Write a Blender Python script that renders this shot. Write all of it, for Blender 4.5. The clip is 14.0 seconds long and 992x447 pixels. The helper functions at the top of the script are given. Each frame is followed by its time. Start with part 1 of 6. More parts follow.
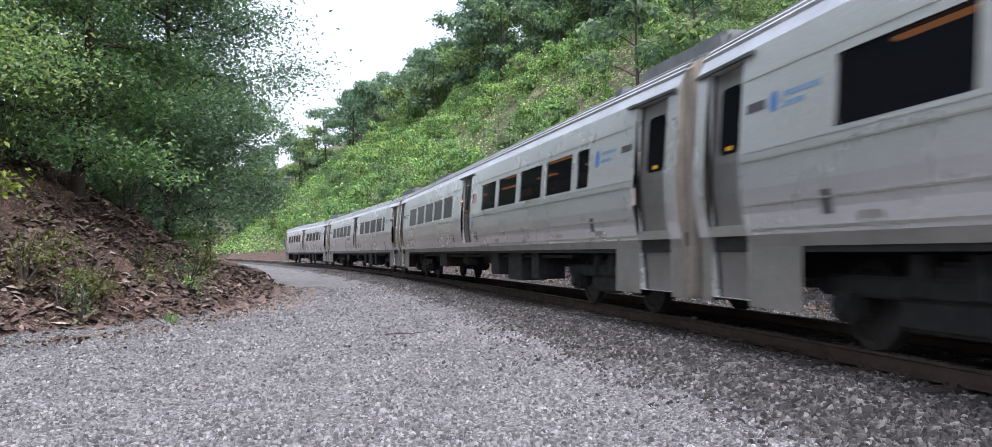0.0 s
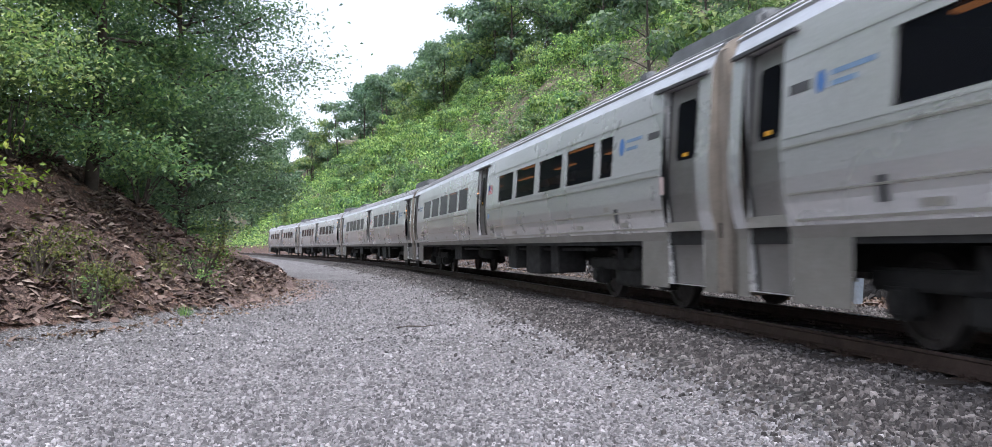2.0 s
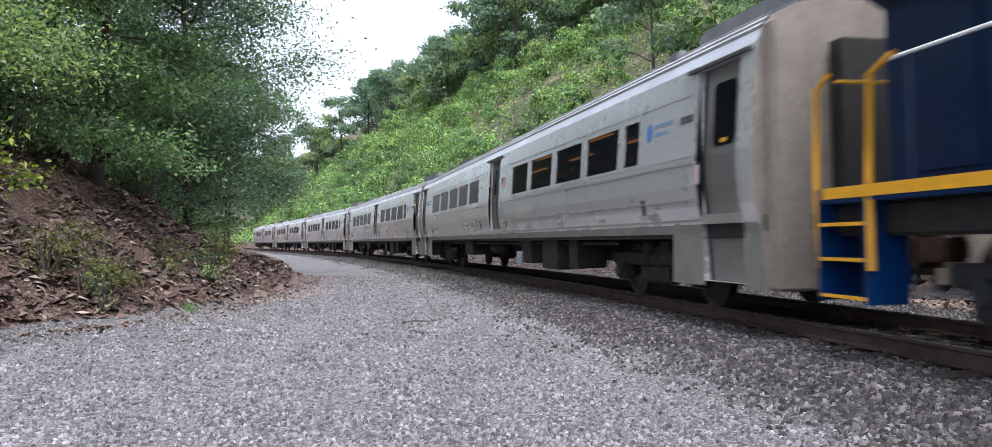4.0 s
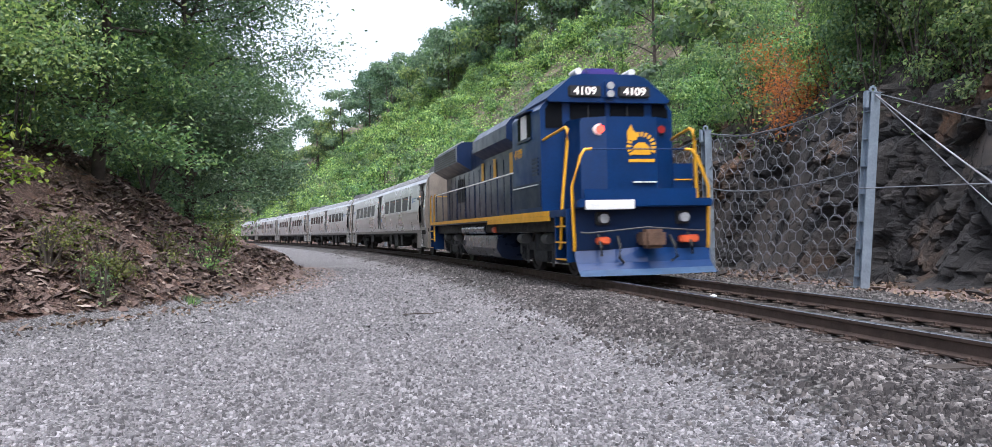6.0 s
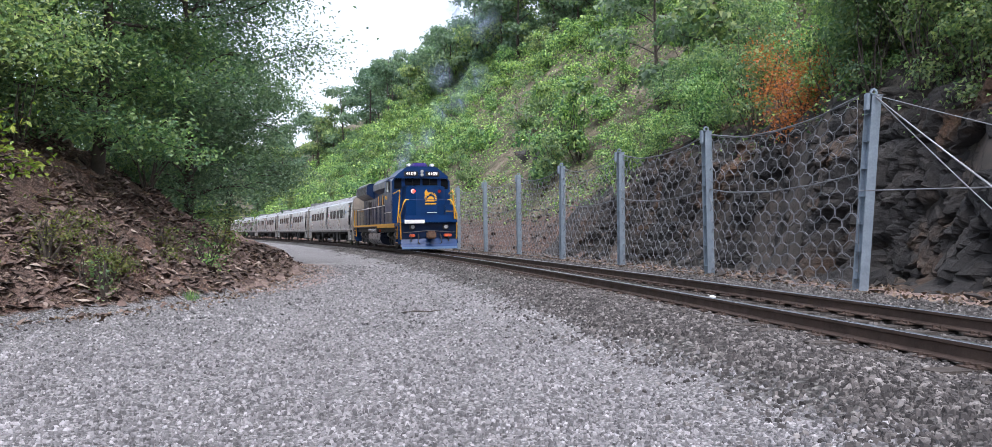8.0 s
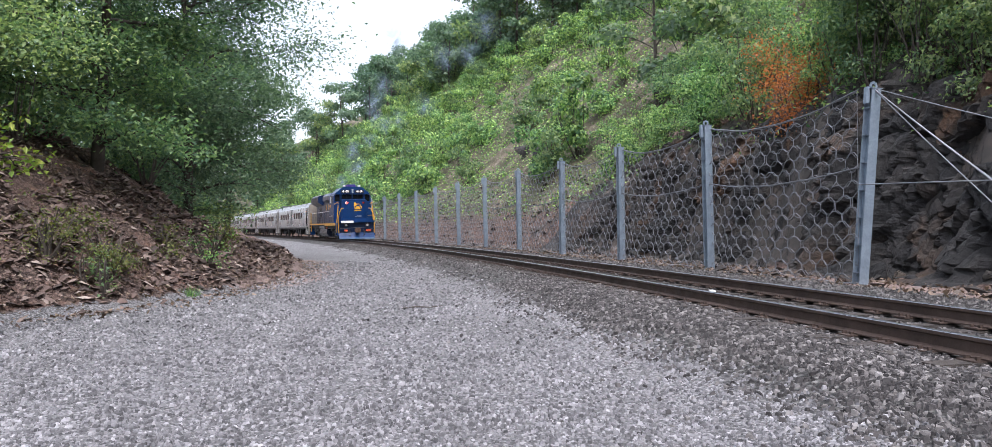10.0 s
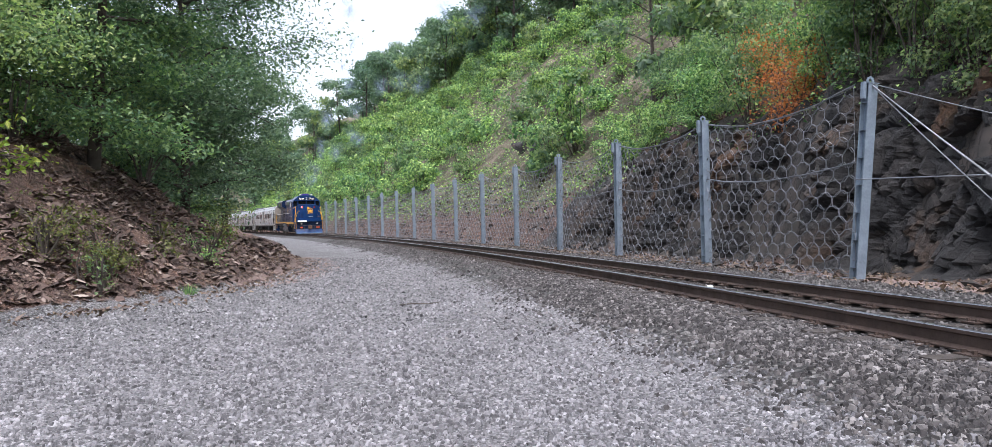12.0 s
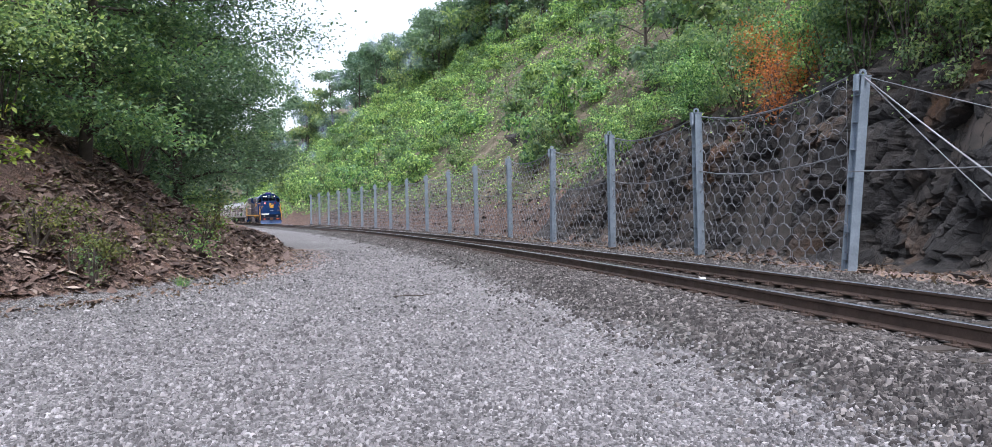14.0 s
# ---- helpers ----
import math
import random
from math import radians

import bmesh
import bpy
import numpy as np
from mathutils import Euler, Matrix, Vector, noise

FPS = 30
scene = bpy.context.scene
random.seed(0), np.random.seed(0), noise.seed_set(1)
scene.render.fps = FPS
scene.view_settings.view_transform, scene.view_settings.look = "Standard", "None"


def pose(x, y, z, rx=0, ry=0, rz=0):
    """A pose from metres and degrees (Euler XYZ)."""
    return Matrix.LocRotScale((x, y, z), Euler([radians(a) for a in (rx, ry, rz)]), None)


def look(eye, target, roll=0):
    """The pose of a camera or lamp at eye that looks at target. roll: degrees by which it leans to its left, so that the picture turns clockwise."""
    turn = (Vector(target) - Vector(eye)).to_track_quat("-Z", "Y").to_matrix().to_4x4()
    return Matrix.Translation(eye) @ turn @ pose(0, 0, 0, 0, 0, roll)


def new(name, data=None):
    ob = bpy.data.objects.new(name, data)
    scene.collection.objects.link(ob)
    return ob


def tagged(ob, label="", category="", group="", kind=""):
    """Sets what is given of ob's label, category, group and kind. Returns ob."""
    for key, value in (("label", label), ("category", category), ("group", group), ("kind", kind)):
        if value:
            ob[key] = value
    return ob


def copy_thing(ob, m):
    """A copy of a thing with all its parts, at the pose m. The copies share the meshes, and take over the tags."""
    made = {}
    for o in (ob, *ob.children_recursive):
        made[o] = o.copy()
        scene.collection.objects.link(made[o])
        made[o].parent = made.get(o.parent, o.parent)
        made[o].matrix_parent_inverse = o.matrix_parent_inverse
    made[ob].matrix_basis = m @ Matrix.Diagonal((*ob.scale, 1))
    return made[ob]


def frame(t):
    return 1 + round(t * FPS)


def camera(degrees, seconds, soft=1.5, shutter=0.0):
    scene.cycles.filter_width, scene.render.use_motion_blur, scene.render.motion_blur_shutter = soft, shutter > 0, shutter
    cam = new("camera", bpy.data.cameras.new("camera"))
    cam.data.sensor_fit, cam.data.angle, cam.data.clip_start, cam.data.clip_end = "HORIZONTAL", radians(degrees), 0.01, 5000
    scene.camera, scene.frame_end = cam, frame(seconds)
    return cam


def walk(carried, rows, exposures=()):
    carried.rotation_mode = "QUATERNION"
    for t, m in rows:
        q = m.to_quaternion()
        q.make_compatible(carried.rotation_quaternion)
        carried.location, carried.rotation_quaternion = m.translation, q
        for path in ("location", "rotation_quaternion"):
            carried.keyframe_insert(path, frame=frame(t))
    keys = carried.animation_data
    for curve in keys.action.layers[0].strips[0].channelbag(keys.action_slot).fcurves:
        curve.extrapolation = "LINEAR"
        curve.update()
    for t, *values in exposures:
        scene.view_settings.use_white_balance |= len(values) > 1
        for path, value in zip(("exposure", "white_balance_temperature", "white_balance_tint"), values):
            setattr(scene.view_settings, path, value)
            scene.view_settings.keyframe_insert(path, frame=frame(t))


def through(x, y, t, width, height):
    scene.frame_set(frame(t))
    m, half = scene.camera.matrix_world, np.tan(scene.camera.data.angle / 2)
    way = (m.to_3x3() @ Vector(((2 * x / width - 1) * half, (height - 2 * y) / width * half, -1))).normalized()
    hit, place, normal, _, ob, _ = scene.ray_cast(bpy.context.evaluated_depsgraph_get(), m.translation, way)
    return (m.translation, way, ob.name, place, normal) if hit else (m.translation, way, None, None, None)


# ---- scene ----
# ---- camera ----
EYE_H = 0.929
cam = camera(63.77, 14.0, 0.5, 0.35)


def aim(yaw, pitch, roll):
    return pose(0, 0, EYE_H, 0, 0, yaw) @ pose(0, 0, 0, 90 + pitch) @ pose(0, 0, 0, 0, 0, roll)


# seconds, yaw, pitch and roll of a camera held in the hand on one spot
PATH = [
    (0.0, -0.578, 2.144, -0.195),
    (0.5, -0.382, 2.035, -0.217),
    (1.0, -0.110, 1.896, -0.181),
    (1.5, 0.123, 1.738, -0.311),
    (2.0, 0.250, 1.642, -0.369),
    (2.5, 0.310, 1.446, -0.516),
    (3.0, 0.410, 1.330, -0.480),
    (5.5, 0.778, 0.927, -0.745),
    (6.0, 0.683, 0.707, -0.745),
    (6.5, 0.697, 0.712, -0.575),
    (7.0, 0.730, 0.677, -0.415),
    (7.5, 0.679, 0.643, -0.242),
    (8.0, 0.651, 0.610, -0.152),
    (10.5, 0.683, 0.240, -0.608),
    (11.0, 0.704, 0.231, -0.780),
    (11.5, 0.643, 0.155, -0.778),
    (12.0, 0.473, 0.015, -0.655),
    (12.5, 0.320, -0.089, -0.614),
    (13.0, 0.237, -0.238, -0.524),
    (13.5, 0.119, -0.423, -0.505),
    (14.0, -0.000, -0.580, -0.605),
]
walk(cam, [(t, aim(a, b, c)) for t, a, b, c in PATH], [(0.0, 0.68, 6080.0, 13.0), (14.0, 0.68, 6080.0, 13.0)])

# ---- light ----
world = bpy.data.worlds.new("sky")
scene.world = world
world.use_nodes = True
wn = world.node_tree.nodes
wl = world.node_tree.links
sky = wn.new("ShaderNodeTexSky")
sky.sky_type = "NISHITA"
sky.sun_disc = False
sky.sun_elevation = radians(64)
sky.sun_rotation = radians(164)
sky.dust_density = 4.0
sky.air_density = 1.0
pale = wn.new("ShaderNodeHueSaturation")
pale.inputs["Saturation"].default_value = 0.4
wl.new(sky.outputs["Color"], pale.inputs["Color"])
wl.new(pale.outputs["Color"], wn["Background"].inputs["Color"])
wn["Background"].inputs["Strength"].default_value = 0.24

sun_data = bpy.data.lights.new("sun", "SUN")
sun_data.energy = 1.7
sun_data.angle = radians(35)
sun_data.color = (1.0, 0.975, 0.94)
sun = new("sun", sun_data)
sun.matrix_world = look((8, -28, 60), (0, 0, 0))


# ---- materials ----
def nodes_of(name):
    m = bpy.data.materials.new(name)
    m.use_nodes = True
    return m, m.node_tree.nodes, m.node_tree.links, m.node_tree.nodes["Principled BSDF"]


def noise_tex(n, l, scale, detail=5.0, rough=0.6, vec=None):
    t = n.new("ShaderNodeTexNoise")
    t.inputs["Scale"].default_value = scale
    t.inputs["Detail"].default_value = detail
    t.inputs["Roughness"].default_value = rough
    if vec is None:
        vec = n.new("ShaderNodeTexCoord").outputs["Object"]
    l.new(vec, t.inputs["Vector"])
    return t.outputs["Fac"]


def ramp(n, l, fac, stops):
    r = n.new("ShaderNodeValToRGB")
    e = r.color_ramp.elements
    while len(e) < len(stops):
        e.new(0.5)
    for k, (p, c) in zip(e, stops):
        k.position = p
        k.color = (*c, 1.0) if not isinstance(c, (int, float)) else (c, c, c, 1.0)
    l.new(fac, r.inputs["Fac"])
    return r.outputs["Color"]


def mix(n, l, fac, a, b, mode="MIX"):
    m = n.new("ShaderNodeMix")
    m.data_type = "RGBA"
    m.blend_type = mode
    for sock, v in ((m.inputs[0], fac), (m.inputs[6], a), (m.inputs[7], b)):
        if isinstance(v, (int, float)):
            sock.default_value = v
        elif isinstance(v, tuple):
            sock.default_value = (*v, 1.0)
        else:
            l.new(v, sock)
    return m.outputs[2]


def bump(n, l, bsdf, height, strength, distance):
    b = n.new("ShaderNodeBump")
    b.inputs["Strength"].default_value = strength
    b.inputs["Distance"].default_value = distance
    l.new(height, b.inputs["Height"])
    l.new(b.outputs["Normal"], bsdf.inputs["Normal"])


def worn(name, color, rough=0.5, metal=0.0, vary=0.25, scale=3.0, fine=40.0, bumpy=0.0, coat=0.0):
    """A painted, cast or bare surface with patches of dirt at a coarse scale and a grain at a fine one."""
    m, n, l, b = nodes_of(name)
    dark = tuple(c * (1 - vary) for c in color)
    light = tuple(min(1.0, c * (1 + vary * 0.6)) for c in color)
    big = ramp(n, l, noise_tex(n, l, scale), [(0.3, dark), (0.7, light)])
    small = ramp(n, l, noise_tex(n, l, fine, 3.0), [(0.3, 0.8), (0.7, 1.0)])
    l.new(mix(n, l, 1.0, big, small, "MULTIPLY"), b.inputs["Base Color"])
    l.new(ramp(n, l, noise_tex(n, l, scale * 2.3), [(0.3, rough * 0.8), (0.7, min(1.0, rough * 1.25))]), b.inputs["Roughness"])
    b.inputs["Metallic"].default_value = metal
    b.inputs["Coat Weight"].default_value = coat
    if bumpy:
        bump(n, l, b, noise_tex(n, l, fine), bumpy, 0.02)
    return m


def leafy(name, a, b_, c, through=0.35):
    """Leaves: three greens by the leaf, a little light through them."""
    m, n, l, b = nodes_of(name)
    geo = n.new("ShaderNodeNewGeometry")
    info = n.new("ShaderNodeObjectInfo")
    per = ramp(n, l, geo.outputs["Random Per Island"], [(0.1, a), (0.5, b_), (0.9, c)])
    patch = ramp(n, l, noise_tex(n, l, 0.45, 3.0), [(0.35, 0.72), (0.65, 1.12)])
    tone = ramp(n, l, info.outputs["Random"], [(0.0, (0.74, 0.84, 0.8)), (0.5, (1.0, 1.0, 0.9)), (1.0, (1.12, 1.06, 0.88))])
    col = mix(n, l, 1.0, mix(n, l, 1.0, per, patch, "MULTIPLY"), tone, "MULTIPLY")
    l.new(col, b.inputs["Base Color"])
    b.inputs["Roughness"].default_value = 0.55
    tr = n.new("ShaderNodeBsdfTranslucent")
    l.new(mix(n, l, 1.0, col, (1.25, 1.5, 0.85), "MULTIPLY"), tr.inputs["Color"])
    ms = n.new("ShaderNodeMixShader")
    ms.inputs[0].default_value = through
    l.new(b.outputs["BSDF"], ms.inputs[1])
    l.new(tr.outputs["BSDF"], ms.inputs[2])
    l.new(ms.outputs["Shader"], n["Material Output"].inputs["Surface"])
    return m


def stones(name, tones, rough=0.9):
    """Crushed stone: one tone a stone, dust in patches."""
    m, n, l, b = nodes_of(name)
    geo = n.new("ShaderNodeNewGeometry")
    per = ramp(n, l, geo.outputs["Random Per Island"], tones)
    dust = ramp(n, l, noise_tex(n, l, 1.2), [(0.3, 0.75), (0.7, 1.1)])
    l.new(mix(n, l, 1.0, per, dust, "MULTIPLY"), b.inputs["Base Color"])
    b.inputs["Roughness"].default_value = rough
    bump(n, l, b, noise_tex(n, l, 60.0), 0.4, 0.01)
    return m


def cracks(n, l, vec):
    """Dark joints between broken faces of rock, taller than wide."""
    mp = n.new("ShaderNodeMapping")
    mp.inputs["Scale"].default_value = (1.0, 1.0, 0.42)
    l.new(vec, mp.inputs["Vector"])
    wob = n.new("ShaderNodeTexNoise")
    wob.inputs["Scale"].default_value = 2.2
    wob.inputs["Detail"].default_value = 6.0
    l.new(mp.outputs["Vector"], wob.inputs["Vector"])
    add = n.new("ShaderNodeVectorMath")
    add.operation = "ADD"
    l.new(mp.outputs["Vector"], add.inputs[0])
    l.new(wob.outputs["Color"], add.inputs[1])
    out = None
    for scale, width in ((0.9, 0.035), (2.6, 0.05)):
        v = n.new("ShaderNodeTexVoronoi")
        v.feature = "DISTANCE_TO_EDGE"
        v.inputs["Scale"].default_value = scale
        l.new(add.outputs["Vector"], v.inputs["Vector"])
        r = ramp(n, l, v.outputs["Distance"], [(0.0, 0.3), (width, 1.0)])
        out = r if out is None else mix(n, l, 1.0, out, r, "MULTIPLY")
    return out


def boulder(name, tones):
    """Broken cliff rock: one tone a block, iron stains and pale lichen."""
    m, n, l, b = nodes_of(name)
    info = n.new("ShaderNodeObjectInfo")
    per = ramp(n, l, info.outputs["Random"], tones)
    tc = n.new("ShaderNodeNewGeometry").outputs["Position"]
    grime = ramp(n, l, noise_tex(n, l, 1.6, 7.0, 0.7, tc), [(0.3, 0.3), (0.65, 1.1)])
    stain = ramp(n, l, noise_tex(n, l, 0.7, 5.0, 0.6, tc), [(0.62, 0.0), (0.75, 0.6)])
    pale = ramp(n, l, noise_tex(n, l, 2.7, 6.0, 0.7, tc), [(0.64, 0.0), (0.72, 0.55)])
    col = mix(n, l, 1.0, per, grime, "MULTIPLY")
    col = mix(n, l, stain, col, (0.2, 0.1, 0.055))
    col = mix(n, l, pale, col, (0.33, 0.32, 0.3))
    l.new(col, b.inputs["Base Color"])
    b.inputs["Roughness"].default_value = 0.85
    crack = cracks(n, l, tc)
    l.new(mix(n, l, 1.0, col, crack, "MULTIPLY"), b.inputs["Base Color"])
    bump(n, l, b, mix(n, l, 0.5, noise_tex(n, l, 5.0, 8.0, 0.7, tc), crack), 0.9, 0.12)
    return m


def face_material():
    """The rock face: one tone a block, brown where iron has weathered out, white seeps, cracks and grain."""
    m, n, l, b = nodes_of("jointed_rock")
    tc = n.new("ShaderNodeNewGeometry").outputs["Position"]
    per = ramp(n, l, attr(n, "tone"), [(0.1, (0.012, 0.0117, 0.013)), (0.4, (0.028, 0.0265, 0.028)), (0.65, (0.05, 0.044, 0.042)), (0.82, (0.078, 0.051, 0.036)), (1.0, (0.13, 0.068, 0.036))])
    grime = ramp(n, l, noise_tex(n, l, 1.3, 8.0, 0.7, tc), [(0.3, 0.35), (0.62, 1.15)])
    fine = ramp(n, l, noise_tex(n, l, 14.0, 5.0, 0.7, tc), [(0.3, 0.4), (0.7, 1.35)])
    pale = ramp(n, l, noise_tex(n, l, 0.8, 9.0, 0.75, tc), [(0.655, 0.0), (0.7, 0.6)])
    col = mix(n, l, 1.0, mix(n, l, 1.0, per, grime, "MULTIPLY"), fine, "MULTIPLY")
    col = mix(n, l, pale, col, (0.3, 0.3, 0.31))
    l.new(col, b.inputs["Base Color"])
    b.inputs["Roughness"].default_value = 0.8
    bump(n, l, b, noise_tex(n, l, 6.0, 9.0, 0.75, tc), 1.0, 0.1)
    return m


def attr(n, name):
    a = n.new("ShaderNodeAttribute")
    a.attribute_name = name
    return a.outputs["Fac"]


def ground_material():
    """Gravel, ballast, bank soil with leaf litter, hillside earth and rock, by masks stored on the sheet."""
    m, n, l, b = nodes_of("ground_sheet")
    tc = n.new("ShaderNodeTexCoord").outputs["Object"]

    def pebbles(scale, tones, dark=0.15):
        v = n.new("ShaderNodeTexVoronoi")
        v.inputs["Scale"].default_value = scale
        l.new(tc, v.inputs["Vector"])
        sep = n.new("ShaderNodeSeparateColor")
        l.new(v.outputs["Color"], sep.inputs["Color"])
        col = ramp(n, l, sep.outputs["Red"], tones)
        # Darkens towards each pebble's edge: shade between the stones is in the colour.
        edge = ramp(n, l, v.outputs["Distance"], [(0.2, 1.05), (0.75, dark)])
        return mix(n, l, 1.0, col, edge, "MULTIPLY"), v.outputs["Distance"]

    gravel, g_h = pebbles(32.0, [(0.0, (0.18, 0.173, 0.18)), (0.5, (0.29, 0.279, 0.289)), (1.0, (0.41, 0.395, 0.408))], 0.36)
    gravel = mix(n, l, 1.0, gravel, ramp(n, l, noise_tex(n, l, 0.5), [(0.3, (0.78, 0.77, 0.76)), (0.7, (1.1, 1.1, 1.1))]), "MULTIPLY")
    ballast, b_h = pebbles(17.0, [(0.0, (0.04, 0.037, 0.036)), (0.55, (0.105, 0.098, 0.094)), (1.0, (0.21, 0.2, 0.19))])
    soil = ramp(n, l, noise_tex(n, l, 2.2, 8.0, 0.7), [(0.28, (0.045, 0.029, 0.025)), (0.5, (0.16, 0.094, 0.075)), (0.72, (0.34, 0.18, 0.11))])
    litter, l_h = pebbles(14.0, [(0.0, (0.045, 0.031, 0.028)), (0.5, (0.15, 0.1, 0.085)), (1.0, (0.31, 0.225, 0.185))])
    soil = mix(n, l, ramp(n, l, noise_tex(n, l, 0.9), [(0.45, 0.75), (0.7, 0.1)]), soil, litter)
    earth = ramp(n, l, noise_tex(n, l, 0.35, 8.0, 0.7), [(0.3, (0.025, 0.035, 0.012)), (0.5, (0.09, 0.08, 0.045)), (0.68, (0.24, 0.19, 0.15))])
    rock = ramp(n, l, noise_tex(n, l, 1.1, 9.0, 0.65), [(0.3, (0.018, 0.017, 0.017)), (0.5, (0.055, 0.048, 0.043)), (0.66, (0.10, 0.08, 0.068)), (0.8, (0.18, 0.11, 0.065))])
    pink = ramp(n, l, noise_tex(n, l, 6.0), [(0.3, (0.17, 0.115, 0.10)), (0.7, (0.30, 0.22, 0.195))])
    joint = cracks(n, l, tc)
    rock = mix(n, l, 1.0, rock, joint, "MULTIPLY")
    grain = noise_tex(n, l, 3.0, 6.0)

    def mask(name):
        add = n.new("ShaderNodeMath")
        add.operation = "ADD"
        l.new(attr(n, name), add.inputs[0])
        s = n.new("ShaderNodeMath")
        s.operation = "MULTIPLY_ADD"
        l.new(grain, s.inputs[0])
        s.inputs[1].default_value = 0.9
        s.inputs[2].default_value = -0.45
        l.new(s.outputs[0], add.inputs[1])
        return ramp(n, l, add.outputs[0], [(0.42, 0.0), (0.58, 1.0)])

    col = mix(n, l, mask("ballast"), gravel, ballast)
    col = mix(n, l, mask("litter"), col, pink)
    col = mix(n, l, mask("bank"), col, soil)
    col = mix(n, l, mask("hill"), col, earth)
    col = mix(n, l, mask("rock"), col, rock)
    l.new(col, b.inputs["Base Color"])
    b.inputs["Roughness"].default_value = 0.92
    h = mix(n, l, attr(n, "ballast"), g_h, b_h)
    h = mix(n, l, attr(n, "rock"), h, mix(n, l, 0.5, noise_tex(n, l, 2.0, 9.0, 0.7), joint))
    bump(n, l, b, h, 1.0, 0.05)
    return m


M_GROUND = ground_material()
M_STONE = stones("ballast_stone", [(0.0, (0.024, 0.021, 0.021)), (0.5, (0.066, 0.059, 0.059)), (0.82, (0.125, 0.113, 0.11)), (1.0, (0.25, 0.232, 0.227))])
M_PEBBLE = stones("gravel_stone", [(0.0, (0.07, 0.067, 0.07)), (0.5, (0.165, 0.158, 0.166)), (0.85, (0.26, 0.25, 0.26)), (1.0, (0.38, 0.366, 0.379))])
M_SHALE = stones("shale", [(0.0, (0.045, 0.032, 0.029)), (0.5, (0.115, 0.077, 0.065)), (0.85, (0.19, 0.135, 0.115)), (1.0, (0.36, 0.29, 0.25))])
M_BOULDER = boulder("cliff_rock", [(0.0, (0.025, 0.024, 0.026)), (0.6, (0.06, 0.055, 0.053)), (0.88, (0.10, 0.085, 0.072)), (1.0, (0.15, 0.09, 0.052))])
M_FACE = face_material()
M_LEAF_DARK = leafy("leaf_maple", (0.095, 0.16, 0.105), (0.18, 0.26, 0.15), (0.32, 0.385, 0.19), 0.5)
M_LEAF_OAK = leafy("leaf_oak", (0.08, 0.14, 0.11), (0.135, 0.205, 0.155), (0.205, 0.285, 0.205), 0.42)
M_LEAF_SHRUB = leafy("leaf_shrub", (0.05, 0.125, 0.062), (0.175, 0.305, 0.12), (0.40, 0.54, 0.20))
M_LEAF_YELLOW = leafy("leaf_yellowing", (0.14, 0.2, 0.03), (0.26, 0.28, 0.035), (0.16, 0.24, 0.04))
M_LEAF_DEAD = leafy("leaf_dead", (0.52, 0.15, 0.06), (0.72, 0.25, 0.11), (0.42, 0.13, 0.06), 0.5)
M_BARK = worn("bark", (0.075, 0.06, 0.05), 0.9, 0, 0.4, 4, 30, 0.6)
M_RAIL = worn("rusted_rail", (0.075, 0.05, 0.04), 0.7, 0.3, 0.35, 2.5, 40, 0.2)
M_RAILTOP = worn("polished_rail_head", (0.5, 0.5, 0.52), 0.28, 1.0, 0.15, 4, 30)
M_TIE = worn("creosoted_timber", (0.05, 0.04, 0.035), 0.9, 0, 0.4, 3, 30, 0.5)
M_GALV = worn("galvanised_steel", (0.29, 0.35, 0.42), 0.5, 0.5, 0.2, 3, 25, 0.1)
M_WIRE = worn("galvanised_wire", (0.27, 0.28, 0.31), 0.55, 0.5, 0.25, 2, 20)
M_STEEL = worn("stainless_side", (0.66, 0.66, 0.66), 0.28, 0.6, 0.06, 0.2, 30, 0.0)
# Darker, warmer steel than the side, for skirts and sill below 1.1 m.
M_SKIRT = worn("stainless_skirt", (0.30, 0.285, 0.26), 0.5, 0.55, 0.18, 1.5, 30)
M_ROOF = worn("ribbed_roof", (0.72, 0.73, 0.75), 0.38, 0.7, 0.15, 1.0, 20)
M_UNDER = worn("underframe_black", (0.012, 0.0115, 0.011), 0.75, 0.1, 0.4, 3, 30, 0.2)
M_BOX = worn("equipment_grey", (0.08, 0.08, 0.082), 0.6, 0.2, 0.3, 3, 30)
M_RUBBER = worn("black_rubber", (0.02, 0.02, 0.02), 0.7, 0, 0.2)
M_TAN = worn("end_cover_tan", (0.27, 0.235, 0.2), 0.6, 0.2, 0.25, 2, 25)
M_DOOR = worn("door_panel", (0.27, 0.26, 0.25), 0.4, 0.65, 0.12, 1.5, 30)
M_RIVET = worn("trim_bright", (0.62, 0.6, 0.57), 0.35, 0.8, 0.1)


def glass_material(name, tint, clear):
    m, n, l, b = nodes_of(name)
    b.inputs["Base Color"].default_value = (0.008, 0.009, 0.011, 1)
    b.inputs["Roughness"].default_value = 0.08
    b.inputs["IOR"].default_value = 1.07
    b.inputs["Specular IOR Level"].default_value = 0.3
    t = n.new("ShaderNodeBsdfTransparent")
    t.inputs["Color"].default_value = (*tint, 1)
    ms = n.new("ShaderNodeMixShader")
    ms.inputs[0].default_value = clear
    l.new(b.outputs["BSDF"], ms.inputs[1])
    l.new(t.outputs["BSDF"], ms.inputs[2])
    l.new(ms.outputs["Shader"], n["Material Output"].inputs["Surface"])
    return m


M_GLASS = glass_material("tinted_glass", (0.5, 0.45, 0.4), 0.1)


def glow(name, color, strength):
    m, n, l, b = nodes_of(name)
    b.inputs["Base Color"].default_value = (*color, 1)
    b.inputs["Emission Color"].default_value = (*color, 1)
    b.inputs["Emission Strength"].default_value = strength
    return m


M_CEILLIGHT = glow("warm_ceiling_light", (1.0, 0.42, 0.14), 1.6)


